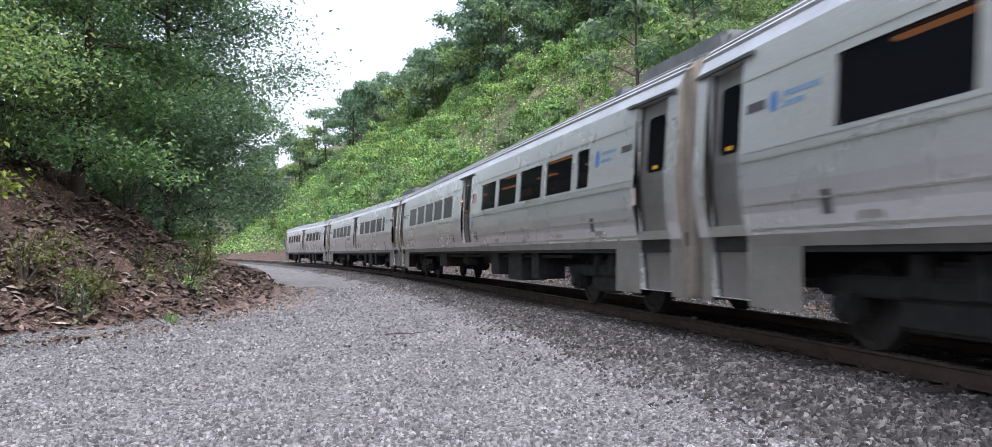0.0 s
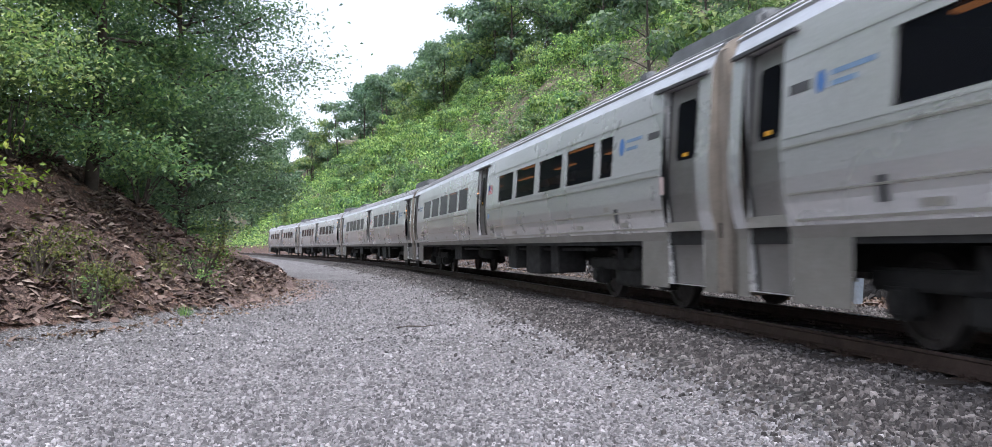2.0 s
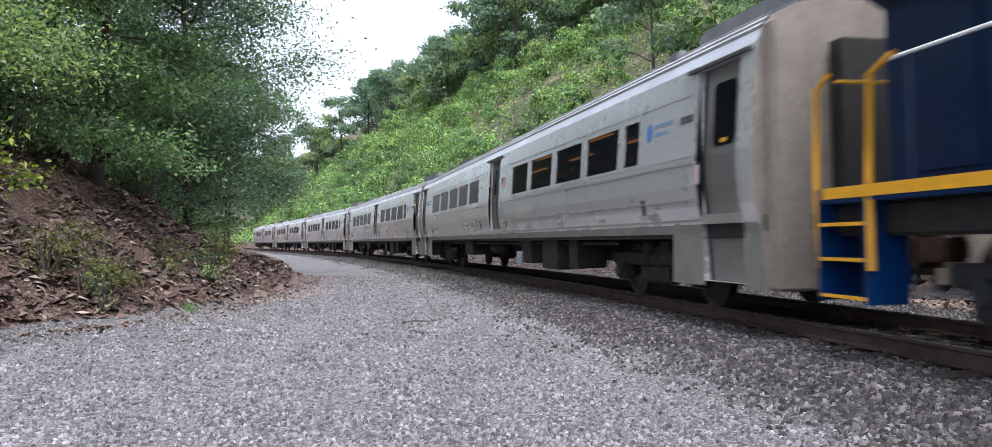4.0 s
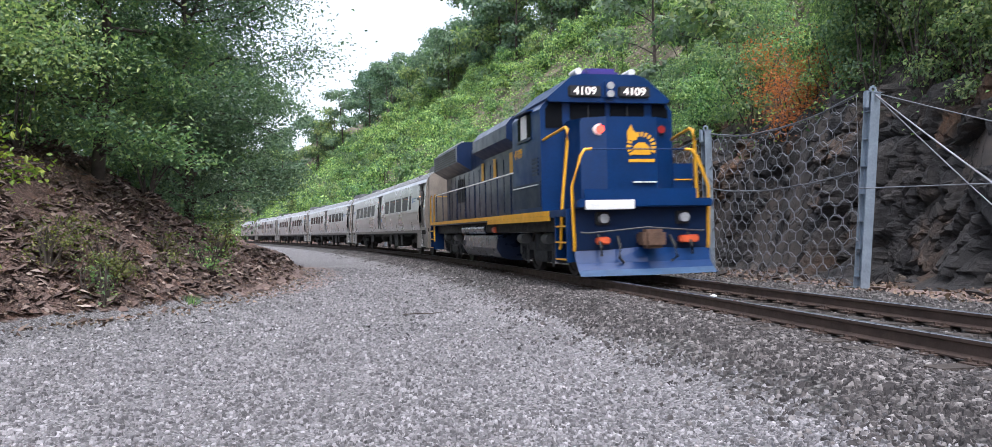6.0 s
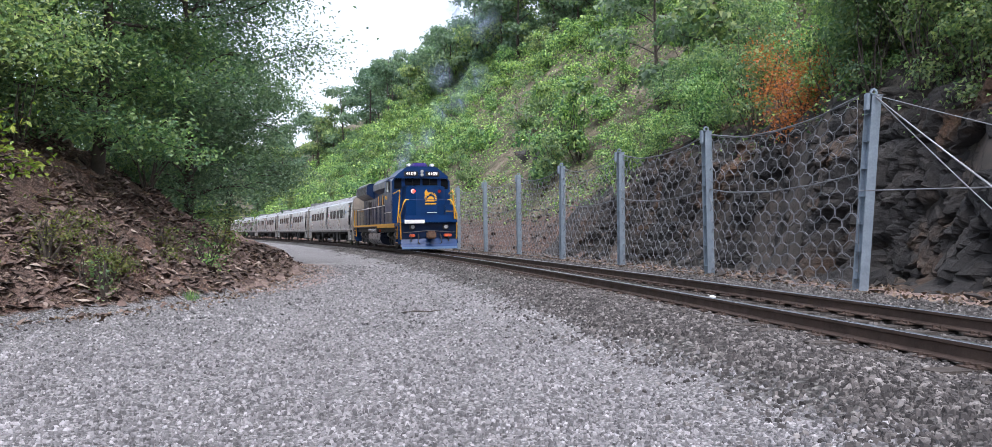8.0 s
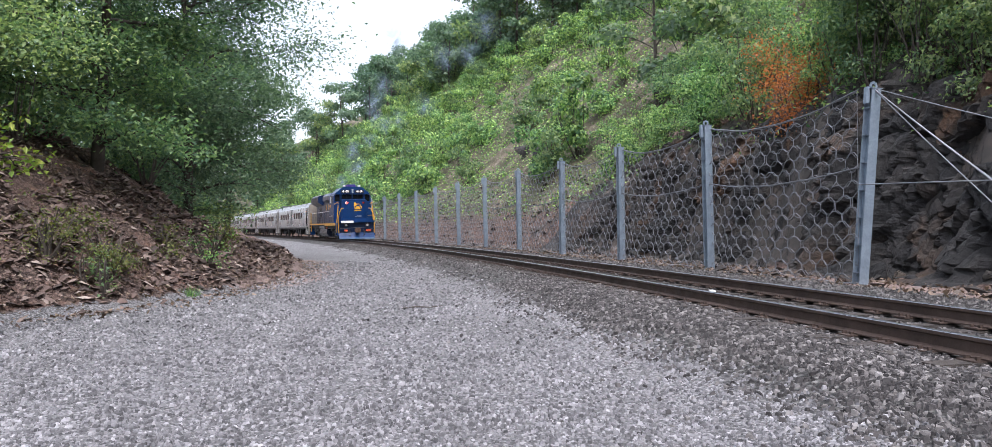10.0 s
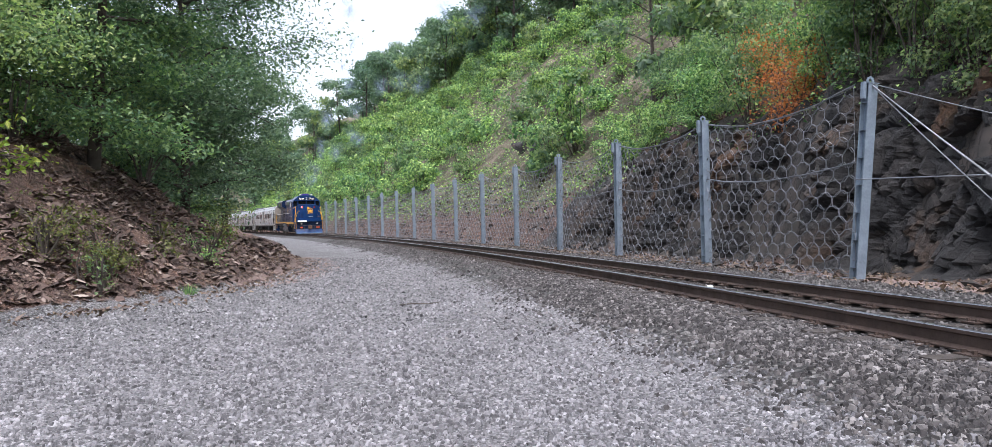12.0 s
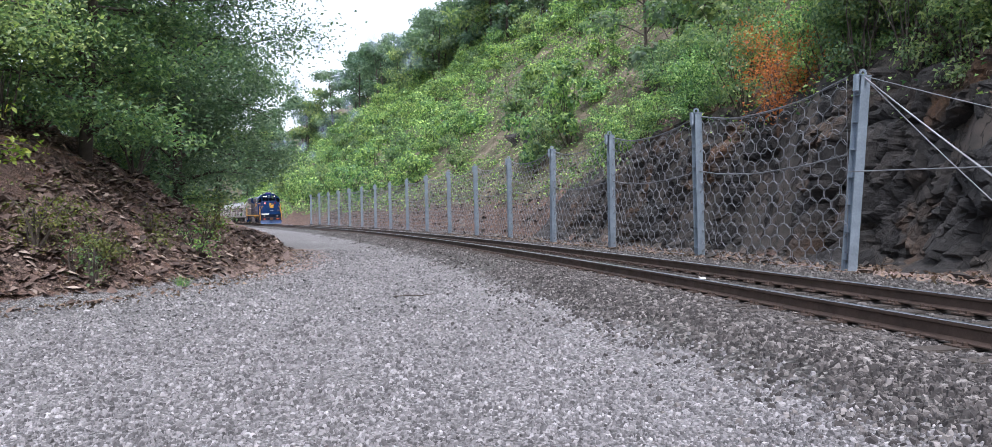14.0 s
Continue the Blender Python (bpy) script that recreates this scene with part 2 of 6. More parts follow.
# ---- mesh helpers ----
def raw(name, verts, faces, mats, parent=None, idx=None, smooth=False):
    """A mesh object out of arrays; all faces have the same number of corners."""
    me = bpy.data.meshes.new(name)
    v = np.asarray(verts, dtype=np.float32)
    fc = np.asarray(faces, dtype=np.int32)
    k = fc.shape[1]
    me.vertices.add(len(v))
    me.vertices.foreach_set("co", v.ravel())
    me.loops.add(fc.size)
    me.loops.foreach_set("vertex_index", fc.ravel())
    me.polygons.add(len(fc))
    me.polygons.foreach_set("loop_start", np.arange(0, fc.size, k, dtype=np.int32))
    me.polygons.foreach_set("loop_total", np.full(len(fc), k, dtype=np.int32))
    for m in mats if isinstance(mats, (list, tuple)) else [mats]:
        me.materials.append(m)
    if idx is not None:
        me.polygons.foreach_set("material_index", np.asarray(idx, dtype=np.int32))
    me.update(calc_edges=True)
    me.validate()
    me.polygons.foreach_set("use_smooth", np.full(len(me.polygons), smooth))
    ob = new(name, me)
    if parent is not None:
        ob.parent = parent
    return ob


def part(name, bm, material, parent, label="", smooth=False):
    me = bpy.data.meshes.new(name)
    bmesh.ops.recalc_face_normals(bm, faces=bm.faces)
    for f in bm.faces:
        f.smooth = smooth
    bm.to_mesh(me)
    bm.free()
    for m in material if isinstance(material, (list, tuple)) else [material]:
        me.materials.append(m)
    ob = new(name, me)
    ob.parent = parent
    if label:
        ob["label"] = label
    return ob


def box(x0, x1, y0, y1, z0, z1, bevel=0.0, bm=None):
    own = bmesh.new()
    bmesh.ops.create_cube(own, size=1.0, matrix=Matrix.Translation(((x0 + x1) / 2, (y0 + y1) / 2, (z0 + z1) / 2)) @ Matrix.Diagonal((x1 - x0, y1 - y0, z1 - z0, 1)))
    if bevel:
        bmesh.ops.bevel(own, geom=own.edges[:], offset=bevel, segments=2, affect="EDGES")
    if bm is None:
        return own
    me = bpy.data.meshes.new("join")
    own.to_mesh(me)
    own.free()
    bm.from_mesh(me)
    bpy.data.meshes.remove(me)
    return bm


def tube_arrays(points, radii, sides=6):
    """Vertices and quads of a tube along points."""
    P = [Vector(p) for p in points]
    V, F = [], []
    for i, p in enumerate(P):
        d = (P[min(i + 1, len(P) - 1)] - P[max(i - 1, 0)]).normalized()
        a = d.orthogonal().normalized() if abs(d.z) > 0.95 else d.cross(Vector((0, 0, 1))).normalized()
        b = d.cross(a)
        r = radii[i] if isinstance(radii, (list, tuple)) else radii
        for k in range(sides):
            w = 2 * math.pi * k / sides
            V.append(p + (a * math.cos(w) + b * math.sin(w)) * r)
    for i in range(len(P) - 1):
        for k in range(sides):
            k2 = (k + 1) % sides
            F.append((i * sides + k, i * sides + k2, (i + 1) * sides + k2, (i + 1) * sides + k))
    return V, F


def tube(name, points, radius, material, parent=None, sides=6, label=""):
    V, F = tube_arrays(points, radius, sides)
    ob = raw(name, [tuple(v) for v in V], F, material, parent, smooth=True)
    if label:
        ob["label"] = label
    return ob


def many_tubes(name, lines, radius, material, parent=None, sides=4):
    V, F = [], []
    for pts in lines:
        v, f = tube_arrays(pts, radius, sides)
        o = len(V)
        V += [tuple(q) for q in v]
        F += [tuple(i + o for i in q) for q in f]
    return raw(name, V, F, material, parent, smooth=True)


def cyl(p, axis, r, h, sides=20, bm=None, r2=None):
    """A capped cylinder centred at p along the axis 'x', 'y' or 'z'."""
    turn = {"x": pose(0, 0, 0, 0, 90, 0), "y": pose(0, 0, 0, 90, 0, 0), "z": Matrix()}[axis]
    bm = bm or bmesh.new()
    bmesh.ops.create_cone(bm, cap_ends=True, segments=sides, radius1=r, radius2=r if r2 is None else r2, depth=h, matrix=Matrix.Translation(p) @ turn)
    return bm


# ---- the line of the track: s metres along it, u metres to its far side ----
def _line():
    s = np.arange(-90.0, 420.0, 0.5)
    sc = np.clip(s, -12, 100)
    k = 0.0028081 - 3.388e-6 * sc - 2.234e-7 * sc ** 2
    i0 = int(np.argmin(np.abs(s)))
    ang = np.concatenate([[0.0], np.cumsum((k[1:] + k[:-1]) / 2 * 0.5)])
    ang += 0.213243 - ang[i0]
    dx, dy = -np.sin(ang), np.cos(ang)
    x = np.concatenate([[0.0], np.cumsum((dx[1:] + dx[:-1]) / 2 * 0.5)])
    y = np.concatenate([[0.0], np.cumsum((dy[1:] + dy[:-1]) / 2 * 0.5)])
    return s, x - x[i0] + 3.9445, y - y[i0] + 10.0, ang


LS, LX, LY, LA = _line()


def su(s, u):
    """The place in plan of track coordinates."""
    a = np.interp(s, LS, LA)
    return np.interp(s, LS, LX) + u * np.cos(a), np.interp(s, LS, LY) + u * np.sin(a)


def smooth(e0, e1, x):
    t = np.clip((x - e0) / (e1 - e0), 0, 1)
    return t * t * (3 - 2 * t)


def fbm(x, y, scale, seed=0.0, octaves=4):
    """Cheap layered waves for uneven ground."""
    out = np.zeros_like(np.asarray(x, dtype=float))
    amp, f = 1.0, 1.0 / scale
    for o in range(octaves):
        r = np.random.RandomState(int(seed * 10) + o)
        for _ in range(4):
            th, ph = r.uniform(0, 6.283), r.uniform(0, 6.283)
            out = out + amp * np.sin((x * np.cos(th) + y * np.sin(th)) * f * 6.283 * r.uniform(0.7, 1.4) + ph) / 4
        amp *= 0.5
        f *= 2.1
    return out


FOOT = [(-60, 4), (-30, 6.5), (-14, 9.0), (-7.6, 12.1), (-7.0, 13.2), (-6.5, 14.8), (-6.15, 17.0), (-6.3, 20.5), (-6.9, 26.0),
        (-8.6, 33.0), (-10.6, 40.0), (-14.2, 51.0), (-21.8, 71.0), (-34.0, 103.0), (-62, 170), (-120, 280)]


def bank_distance(x, y):
    """Metres behind the foot of the bank (negative on the gravel side)."""
    x, y = np.asarray(x, float), np.asarray(y, float)
    best = np.full(x.shape, 1e9)
    sign = np.ones(x.shape)
    for (ax, ay), (bx, by) in zip(FOOT[:-1], FOOT[1:]):
        ex, ey = bx - ax, by - ay
        t = np.clip(((x - ax) * ex + (y - ay) * ey) / (ex * ex + ey * ey), 0, 1)
        dx, dy = x - ax - t * ex, y - ay - t * ey
        d = np.hypot(dx, dy)
        c = ex * (y - ay) - ey * (x - ax)
        near = d < best
        best = np.where(near, d, best)
        sign = np.where(near, np.sign(c), sign)
    return best * sign


def ground_z(s, u):
    """Height of the ground sheet."""
    s, u = np.asarray(s, float), np.asarray(u, float)
    x, y = su(s, u)
    rough = fbm(x, y, 6.0, 1.0)
    fine = fbm(x, y, 1.6, 2.0)
    z = -0.212 - 0.25 * smooth(1.6, 3.5, -u) + 0.012 * fine
    # near side: bank
    d = bank_distance(x, y)
    top = 3.6 - 3.2 * smooth(17.5, 24.5, y) + 4.0 * smooth(60, 140, y)
    rise = np.where(d > 0, np.minimum(0.86 * d, top + 0.12 * d), 0.0)
    z = z + np.where(u < 0, rise + smooth(0, 1.5, d) * (0.26 * rough + 0.2 * fine + 0.07 * fbm(x, y, 0.9, 12.0)), 0)
    # far side: ditch, rock cut, slope, wooded hill
    cut = 1 - smooth(16, 34, s)
    face = 3.7 + 0.8 * fbm(s, s * 0.3, 9.0, 4.0)
    start = 5.6 + 0.5 * fbm(s, u * 0.3, 5.0, 5.0)
    rock = face * smooth(0.0, 1.5, u - start) * cut
    slope = 0.86 * np.maximum(u - (5.0 + 1.8 * cut), 0)
    crest = 40.0 + 5 * fbm(s, s * 0.2, 60.0, 6.0)
    slope = slope - 0.30 * np.maximum(u - crest, 0) - 0.36 * np.maximum(u - 110, 0)
    hill = rock + slope + smooth(5, 12, u) * (0.55 * rough + 0.22 * fine) + smooth(20, 60, u) * 2.0 * fbm(x, y, 28.0, 7.0)
    hill = hill + 0.35 * fine * smooth(5.2, 6.4, u) * cut
    return np.where(u > 4.4, z + np.maximum(hill, 0), z)


# ---- the ground, one sheet ----
def build_ground():
    sv = np.concatenate([np.linspace(-88, -20, 24), np.arange(-18, 60, 0.6), np.arange(60, 150, 2.5), np.linspace(152, 415, 34)])
    uv = np.concatenate([-np.geomspace(900, 60, 8), np.arange(-55, -24, 1.5), np.arange(-24, -5, 0.45), np.arange(-5, 4.6, 0.4),
                         np.arange(4.6, 9.0, 0.22), np.arange(9, 30, 0.7), np.arange(30, 60, 1.5), np.geomspace(60, 160, 14), np.geomspace(180, 900, 6)])
    S, U = np.meshgrid(sv, uv, indexing="ij")
    X, Y = su(S, U)
    Z = ground_z(S, U)
    # past the ends the sheet runs on to the horizon
    X[0], Y[0] = X[0] + 600 * np.sin(LA[0]), Y[0] - 600 * np.cos(LA[0])
    X[-1], Y[-1] = X[-1] - 600 * np.sin(LA[-1]), Y[-1] + 600 * np.cos(LA[-1])
    ns, nu = S.shape
    i = np.arange(ns * nu).reshape(ns, nu)
    F = np.stack([i[:-1, :-1], i[:-1, 1:], i[1:, 1:], i[1:, :-1]], -1).reshape(-1, 4)
    ob = raw("ground", np.stack([X, Y, Z], -1).reshape(-1, 3), F, M_GROUND, smooth=True)
    d = bank_distance(X, Y)
    cut = 1 - smooth(16, 34, S)
    masks = {
        "ballast": smooth(3.5, 1.9, -U) * (U < 4.6),
        "bank": np.where(U < 0, smooth(-0.2, 0.5, d), smooth(4.2, 5.2, U)),
        "litter": np.where(U < 0, smooth(-2.6, -0.2, d) * smooth(14, 23, Y) * (1 - smooth(30, 40, Y)), 0) * 1.1 + smooth(3.0, 4.0, U) * 0.6,
        "hill": smooth(6, 11, U + 3 * (1 - cut) - 2),
        "rock": cut * smooth(5.2, 6.0, U) * (1 - smooth(7.4, 9.0, U)) + 0.55 * (1 - cut) * smooth(5, 6, U) * (1 - smooth(9, 13, U)) * (0.5 + 0.5 * fbm(X, Y, 7.0, 9.0)),
    }
    for name, v in masks.items():
        a = ob.data.attributes.new(name, "FLOAT", "POINT")
        a.data.foreach_set("value", np.clip(v, 0, 1).astype(np.float32).ravel())
    tagged(ob, "grey gravel track side, brown bank and steep hillside", "ground", kind="structure")
    return ob


build_ground()

# ---- track ----
GAUGE = 1.435
CANT = 0.0108


def on_track(s, u, z):
    x, y = su(s, u)
    return (float(x), float(y), float(z + CANT * (u + GAUGE / 2)))


def heading(s):
    return math.degrees(float(np.interp(s, LS, LA)))


def rail_profile():
    return [(-0.07, -0.172), (0.07, -0.172), (0.07, -0.16), (0.012, -0.135), (0.010, -0.05), (0.036, -0.036), (0.036, -0.006),
            (0.028, 0.0), (-0.028, 0.0), (-0.036, -0.006), (-0.036, -0.036), (-0.010, -0.05), (-0.012, -0.135), (-0.07, -0.16)]


def build_track():
    root = tagged(new("railway_track"), "single curved railway track with rusty rails on timber ties", "railway track", kind="structure")
    prof = rail_profile()
    for u0 in (-GAUGE / 2 - 0.036, GAUGE / 2 + 0.036):
        ss = np.concatenate([np.arange(-80, 160, 1.5), np.arange(160, 400, 6)])
        V, F, I = [], [], []
        k = len(prof)
        for s in ss:
            for (a, b) in prof:
                V.append(on_track(s, u0 + a, b))
        for i in range(len(ss) - 1):
            for j in range(k):
                j2 = (j + 1) % k
                F.append((i * k + j, i * k + j2, (i + 1) * k + j2, (i + 1) * k + j))
                I.append(1 if j in (6, 7, 8) else 0)
        raw("rail", V, F, [M_RAIL, M_RAILTOP], root, I)
    # ties, plates, spikes: shared meshes
    bm = box(-0.115, 0.115, -1.3, 1.3, -0.16, 0.0, 0.012)
    tie = part("tie", bm, M_TIE, root)
    plate_bm = box(-0.1, 0.1, -0.18, 0.18, 0, 0.02, 0.004)
    for sx in (-0.06, 0.06):
        for sy in (-0.11, 0.11):
            box(sx - 0.012, sx + 0.012, sy - 0.02, sy + 0.02, 0.018, 0.05, 0, plate_bm)
    plate = part("tie_plate", plate_bm, M_RAIL, root)
    rnd = random.Random(4)
    first = True
    for i in range(150):
        s = -12 + i * 0.54
        m = Matrix.Translation(on_track(s, 0, -0.193)) @ pose(0, 0, 0, 0, 0, 90 + heading(s) + rnd.uniform(-1, 1))
        if first:
            tie.matrix_basis = m
            t = tie
        else:
            t = tie.copy()
            scene.collection.objects.link(t)
            t.matrix_basis = m
        for u0 in (-GAUGE / 2 - 0.036, GAUGE / 2 + 0.036):
            p = plate if first else plate.copy()
            if not first:
                scene.collection.objects.link(p)
            p.matrix_basis = Matrix.Translation(on_track(s, u0, -0.193)) @ pose(0, 0, 0, 0, 0, 90 + heading(s))
            first = False
    # the ties farther on
    bmf = bmesh.new()
    for i in range(150, 420):
        s = -12 + i * 0.54
        bmesh.ops.create_cube(bmf, size=1.0, matrix=Matrix.Translation(on_track(s, 0, -0.27)) @ pose(0, 0, 0, 0, 0, 90 + heading(s)) @ Matrix.Diagonal((0.23, 2.6, 0.16, 1)))
    tagged(part("far_ties", bmf, M_TIE, root), kind="stuff")


build_track()


# ---- passenger cars ----
CAR_L = 25.9
PROFILE = [(1.47, 1.00), (1.50, 1.12), (1.55, 1.34), (1.575, 1.60), (1.575, 1.95), (1.56, 2.10), (1.50, 2.82), (1.47, 3.10), (1.40, 3.26), (1.26, 3.41),
           (1.02, 3.53), (0.70, 3.62), (0.35, 3.67), (0.0, 3.685)]


def side_y(z):
    zs = [p[1] for p in PROFILE]
    return float(np.interp(z, zs, [p[0] for p in PROFILE]))


WINDOWS = [(3.15, 4.74), (5.05, 6.50), (6.81, 8.22), (8.48, 9.85), (10.15, 11.42), (15.18, 16.50), (16.80, 18.26), (18.58, 20.02), (20.33, 21.72), (22.0, 22.53)]
WIN_Z = (2.03, 2.67)
DOORS = [(0.58, 1.44, 0.42), (12.78, 13.92, 1.24), (24.32, 25.28, 0.42)]  # from the leading end, and the sill's height
DOOR_TOP = 3.03
SHOULDER = 3.10


def car_side(sign, root):
    """One side with its window and door openings cut through, with reveals."""
    xs = sorted({0.3, 2.45, 23.45, CAR_L - 0.3, *[v for w in WINDOWS for v in w], *[v for d in DOORS for v in d[:2]]})
    zs = sorted({0.36, *[p[1] for p in PROFILE if p[1] <= SHOULDER], 1.24, *WIN_Z, DOOR_TOP})
    V, F, I = [], [], []

    def quad(a, b, c, d, m=0):
        o = len(V)
        V.extend([a, b, c, d])
        F.append((o, o + 1, o + 2, o + 3))
        I.append(m)

    def pt(e, z, inset=0.0):
        y = (side_y(z) if z >= 1.0 else 1.47 + 0.03 * (1.0 - z)) - inset
        return (CAR_L / 2 - e, sign * y, z)

    def opening(e, z):
        for a, b in WINDOWS:
            if a < e < b and WIN_Z[0] < z < WIN_Z[1]:
                return True
        for a, b, z0 in DOORS:
            if a < e < b and z0 < z < DOOR_TOP:
                return True
        return False

    for e0, e1 in zip(xs[:-1], xs[1:]):
        for z0, z1 in zip(zs[:-1], zs[1:]):
            em, zm = (e0 + e1) / 2, (z0 + z1) / 2
            if zm < 1.0 and not (em < 2.45 or em > 23.45):
                continue
            if opening(em, zm):
                continue
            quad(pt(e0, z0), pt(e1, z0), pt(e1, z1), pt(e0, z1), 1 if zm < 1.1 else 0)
    for a, b, z0, z1 in [(a, b, *WIN_Z) for a, b in WINDOWS] + [(a, b, z0, DOOR_TOP) for a, b, z0 in DOORS]:
        dpt = 0.035 if z1 == WIN_Z[1] else 0.13
        for (p, q) in (((a, z0), (b, z0)), ((b, z0), (b, z1)), ((b, z1), (a, z1)), ((a, z1), (a, z0))):
            quad(pt(*p), pt(*q), pt(*q, dpt), pt(*p, dpt), 0)
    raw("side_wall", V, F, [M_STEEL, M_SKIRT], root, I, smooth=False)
    # panes with rubber gaskets
    for a, b in WINDOWS:
        z0, z1 = WIN_Z
        V, F = [], []
        r = 0.085
        ring = []
        for (ce, cz, w0) in ((a + r, z0 + r, 180), (b - r, z0 + r, 270), (b - r, z1 - r, 0), (a + r, z1 - r, 90)):
            for k in range(4):
                w = radians(w0 + k * 30)
                ring.append((ce + r * math.cos(w), cz + r * math.sin(w)))
        pane_bm = bmesh.new()
        pane_bm.faces.new([pane_bm.verts.new(pt(e, z, 0.014)) for e, z in ring])
        part("window_pane", pane_bm, M_GLASS, root)
        # gasket: from the rounded ring to the square opening
        gb = bmesh.new()
        inner = [gb.verts.new(pt(e, z, 0.008)) for e, z in ring]
        outer = []
        for i, (e, z) in enumerate(ring):
            c = i // 4
            sq = ((a, z0), (b, z0), (b, z1), (a, z1))[c]
            k = i % 4
            oe, oz = (sq[0], sq[1])
            if k == 0:
                oe, oz = ((a, z), (e, z0), (b, z), (e, z1))[c]
            if k == 3:
                oe, oz = ((e, z0), (b, z), (e, z1), (a, z))[c]
            outer.append(gb.verts.new(pt(oe - 0.004 if oe == a else oe + 0.004 if oe == b else oe, oz, -0.003)))
        n = len(ring)
        for i in range(n):
            j = (i + 1) % n
            gb.faces.new((inner[i], inner[j], outer[j], outer[i]))
        part("window_gasket", gb, M_RUBBER, root)
    # belt mouldings and reflectors
    def strip(name, z, h, mat, spans, proud=0.012):
        bm = bmesh.new()
        for a, b in spans:
            y = side_y(z)
            x0, x1 = CAR_L / 2 - b, CAR_L / 2 - a
            ys = sorted((sign * (y - 0.004), sign * (y + proud)))
            box(x0, x1, ys[0], ys[1], z - h / 2, z + h / 2, 0, bm)
        part(name, bm, mat, root)

    for span in ((1.5, 12.7), (14.0, 24.26)):
        strip("belt_moulding", 1.89, 0.022, M_RIVET, [span])
        strip("belt_moulding", 1.985, 0.016, M_STEEL, [span], 0.008)
        strip("belt_moulding", 1.43, 0.022, M_RIVET, [span])
        strip("drip_rail", 2.77, 0.018, M_STEEL, [span], 0.008)
    strip("sill_moulding", 1.17, 0.03, M_RIVET, [(1.6, 24.3)], 0.015)
    for e in (3.4, 5.6, 7.8, 10.0, 11.6, 14.2, 16.4, 18.6, 20.8, 22.8):
        strip("marker_plate", 1.25, 0.07, M_RIVET, [(e, e + 0.3)], 0.01)
    for e in (5.0, 8.3, 15.4, 18.9):
        strip("belt_plate", 1.94, 0.06, M_RIVET, [(e, e + 0.35)], 0.006)
    # doors: two leaves amidships, one at each end over the steps
    for a, b, z0 in DOORS:
        mid = z0 > 1.0
        leaves = [(a + 0.02, (a + b) / 2 - 0.006), ((a + b) / 2 + 0.006, b - 0.02)] if mid else [(a + 0.02, b - 0.02)]
        for la, lb in leaves:
            bm = bmesh.new()
            rows = [z0, 1.24, 1.6, 1.95, 2.2, 2.8, DOOR_TOP - 0.01] if not mid else [z0, 1.4, 1.6, 1.95, 2.12, 2.8, DOOR_TOP - 0.01]
            grid = [[bm.verts.new(pt(e, z, 0.1)) for e in (la, lb)] for z in rows]
            for r0, r1 in zip(grid[:-1], grid[1:]):
                bm.faces.new((r0[0], r0[1], r1[1], r1[0]))
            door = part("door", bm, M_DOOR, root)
            wa, wb = la + (lb - la) * 0.24, lb - (lb - la) * 0.2
            gb = bmesh.new()
            z_lo, z_hi = (2.05, 2.82)
            gb.faces.new([gb.verts.new(pt(e, z, 0.094)) for e, z in ((wa, z_lo + 0.06), (wa + 0.06, z_lo), (wb - 0.06, z_lo), (wb, z_lo + 0.06), (wb, z_hi - 0.06), (wb - 0.06, z_hi), (wa + 0.06, z_hi), (wa, z_hi - 0.06))])
            part("door_window", gb, M_GLASS, door)
            sb = bmesh.new()
            sb.faces.new([sb.verts.new(pt(e, z, 0.09)) for e, z in (((wa + wb) / 2 - 0.07, 2.09), ((wa + wb) / 2 + 0.07, 2.09), ((wa + wb) / 2 + 0.07, 2.14), ((wa + wb) / 2 - 0.07, 2.14))])
            part("door_sticker", sb, M_YELLOW, door, "small yellow warning sticker")
        for e in ([a + 0.03, (a + b) / 2, b - 0.03] if mid else [a + 0.03, b - 0.03]):
            sl = bmesh.new()
            rows = [z0, 1.3, 1.6, 1.95, 2.2, 2.8, DOOR_TOP - 0.01]
            grid = [[sl.verts.new(pt(e + dx, z, 0.09)) for dx in (-0.035, 0.035)] for z in rows]
            for r0, r1 in zip(grid[:-1], grid[1:]):
                sl.faces.new((r0[0], r0[1], r1[1], r1[0]))
            part("door_seal", sl, M_RUBBER, root)
        y = side_y(DOOR_TOP)
        hb = box(CAR_L / 2 - b - 0.25, CAR_L / 2 - a + 0.25, min(sign * y, sign * (y + 0.05)), max(sign * y, sign * (y + 0.05)), DOOR_TOP + 0.0, DOOR_TOP + 0.035)
        part("door_hood", hb, M_BOX, root)
        if not mid:
            yb = 1.49
            part("step_band", box(CAR_L / 2 - b, CAR_L / 2 - a, min(sign * (yb - 0.06), sign * (yb + 0.02)), max(sign * (yb - 0.06), sign * (yb + 0.02)), 1.12, 1.24), M_RIVET, root)
    # small panels, the emblem and lettering as plain bars, and the flag
    def flat(name, e0, e1, z0, z1, mat, lift=0.004):
        bm = bmesh.new()
        bm.faces.new([bm.verts.new(pt(e, z, -lift)) for e, z in ((e0, z0), (e1, z0), (e1, z1), (e0, z1))])
        return part(name, bm, mat, root)

    lo = 22.8
    disc = bmesh.new()
    disc.faces.new([disc.verts.new(pt(lo + 0.11 + 0.10 * math.cos(w * 0.524), 2.44 + 0.14 * math.sin(w * 0.524), -0.004)) for w in range(12)])
    part("emblem", disc, M_LOGO, root, "blue round emblem")
    flat("lettering_bar", lo + 0.27, lo + 0.85, 2.48, 2.53, M_LETTER)
    flat("lettering_bar", lo + 0.27, lo + 0.70, 2.36, 2.41, M_LETTER)
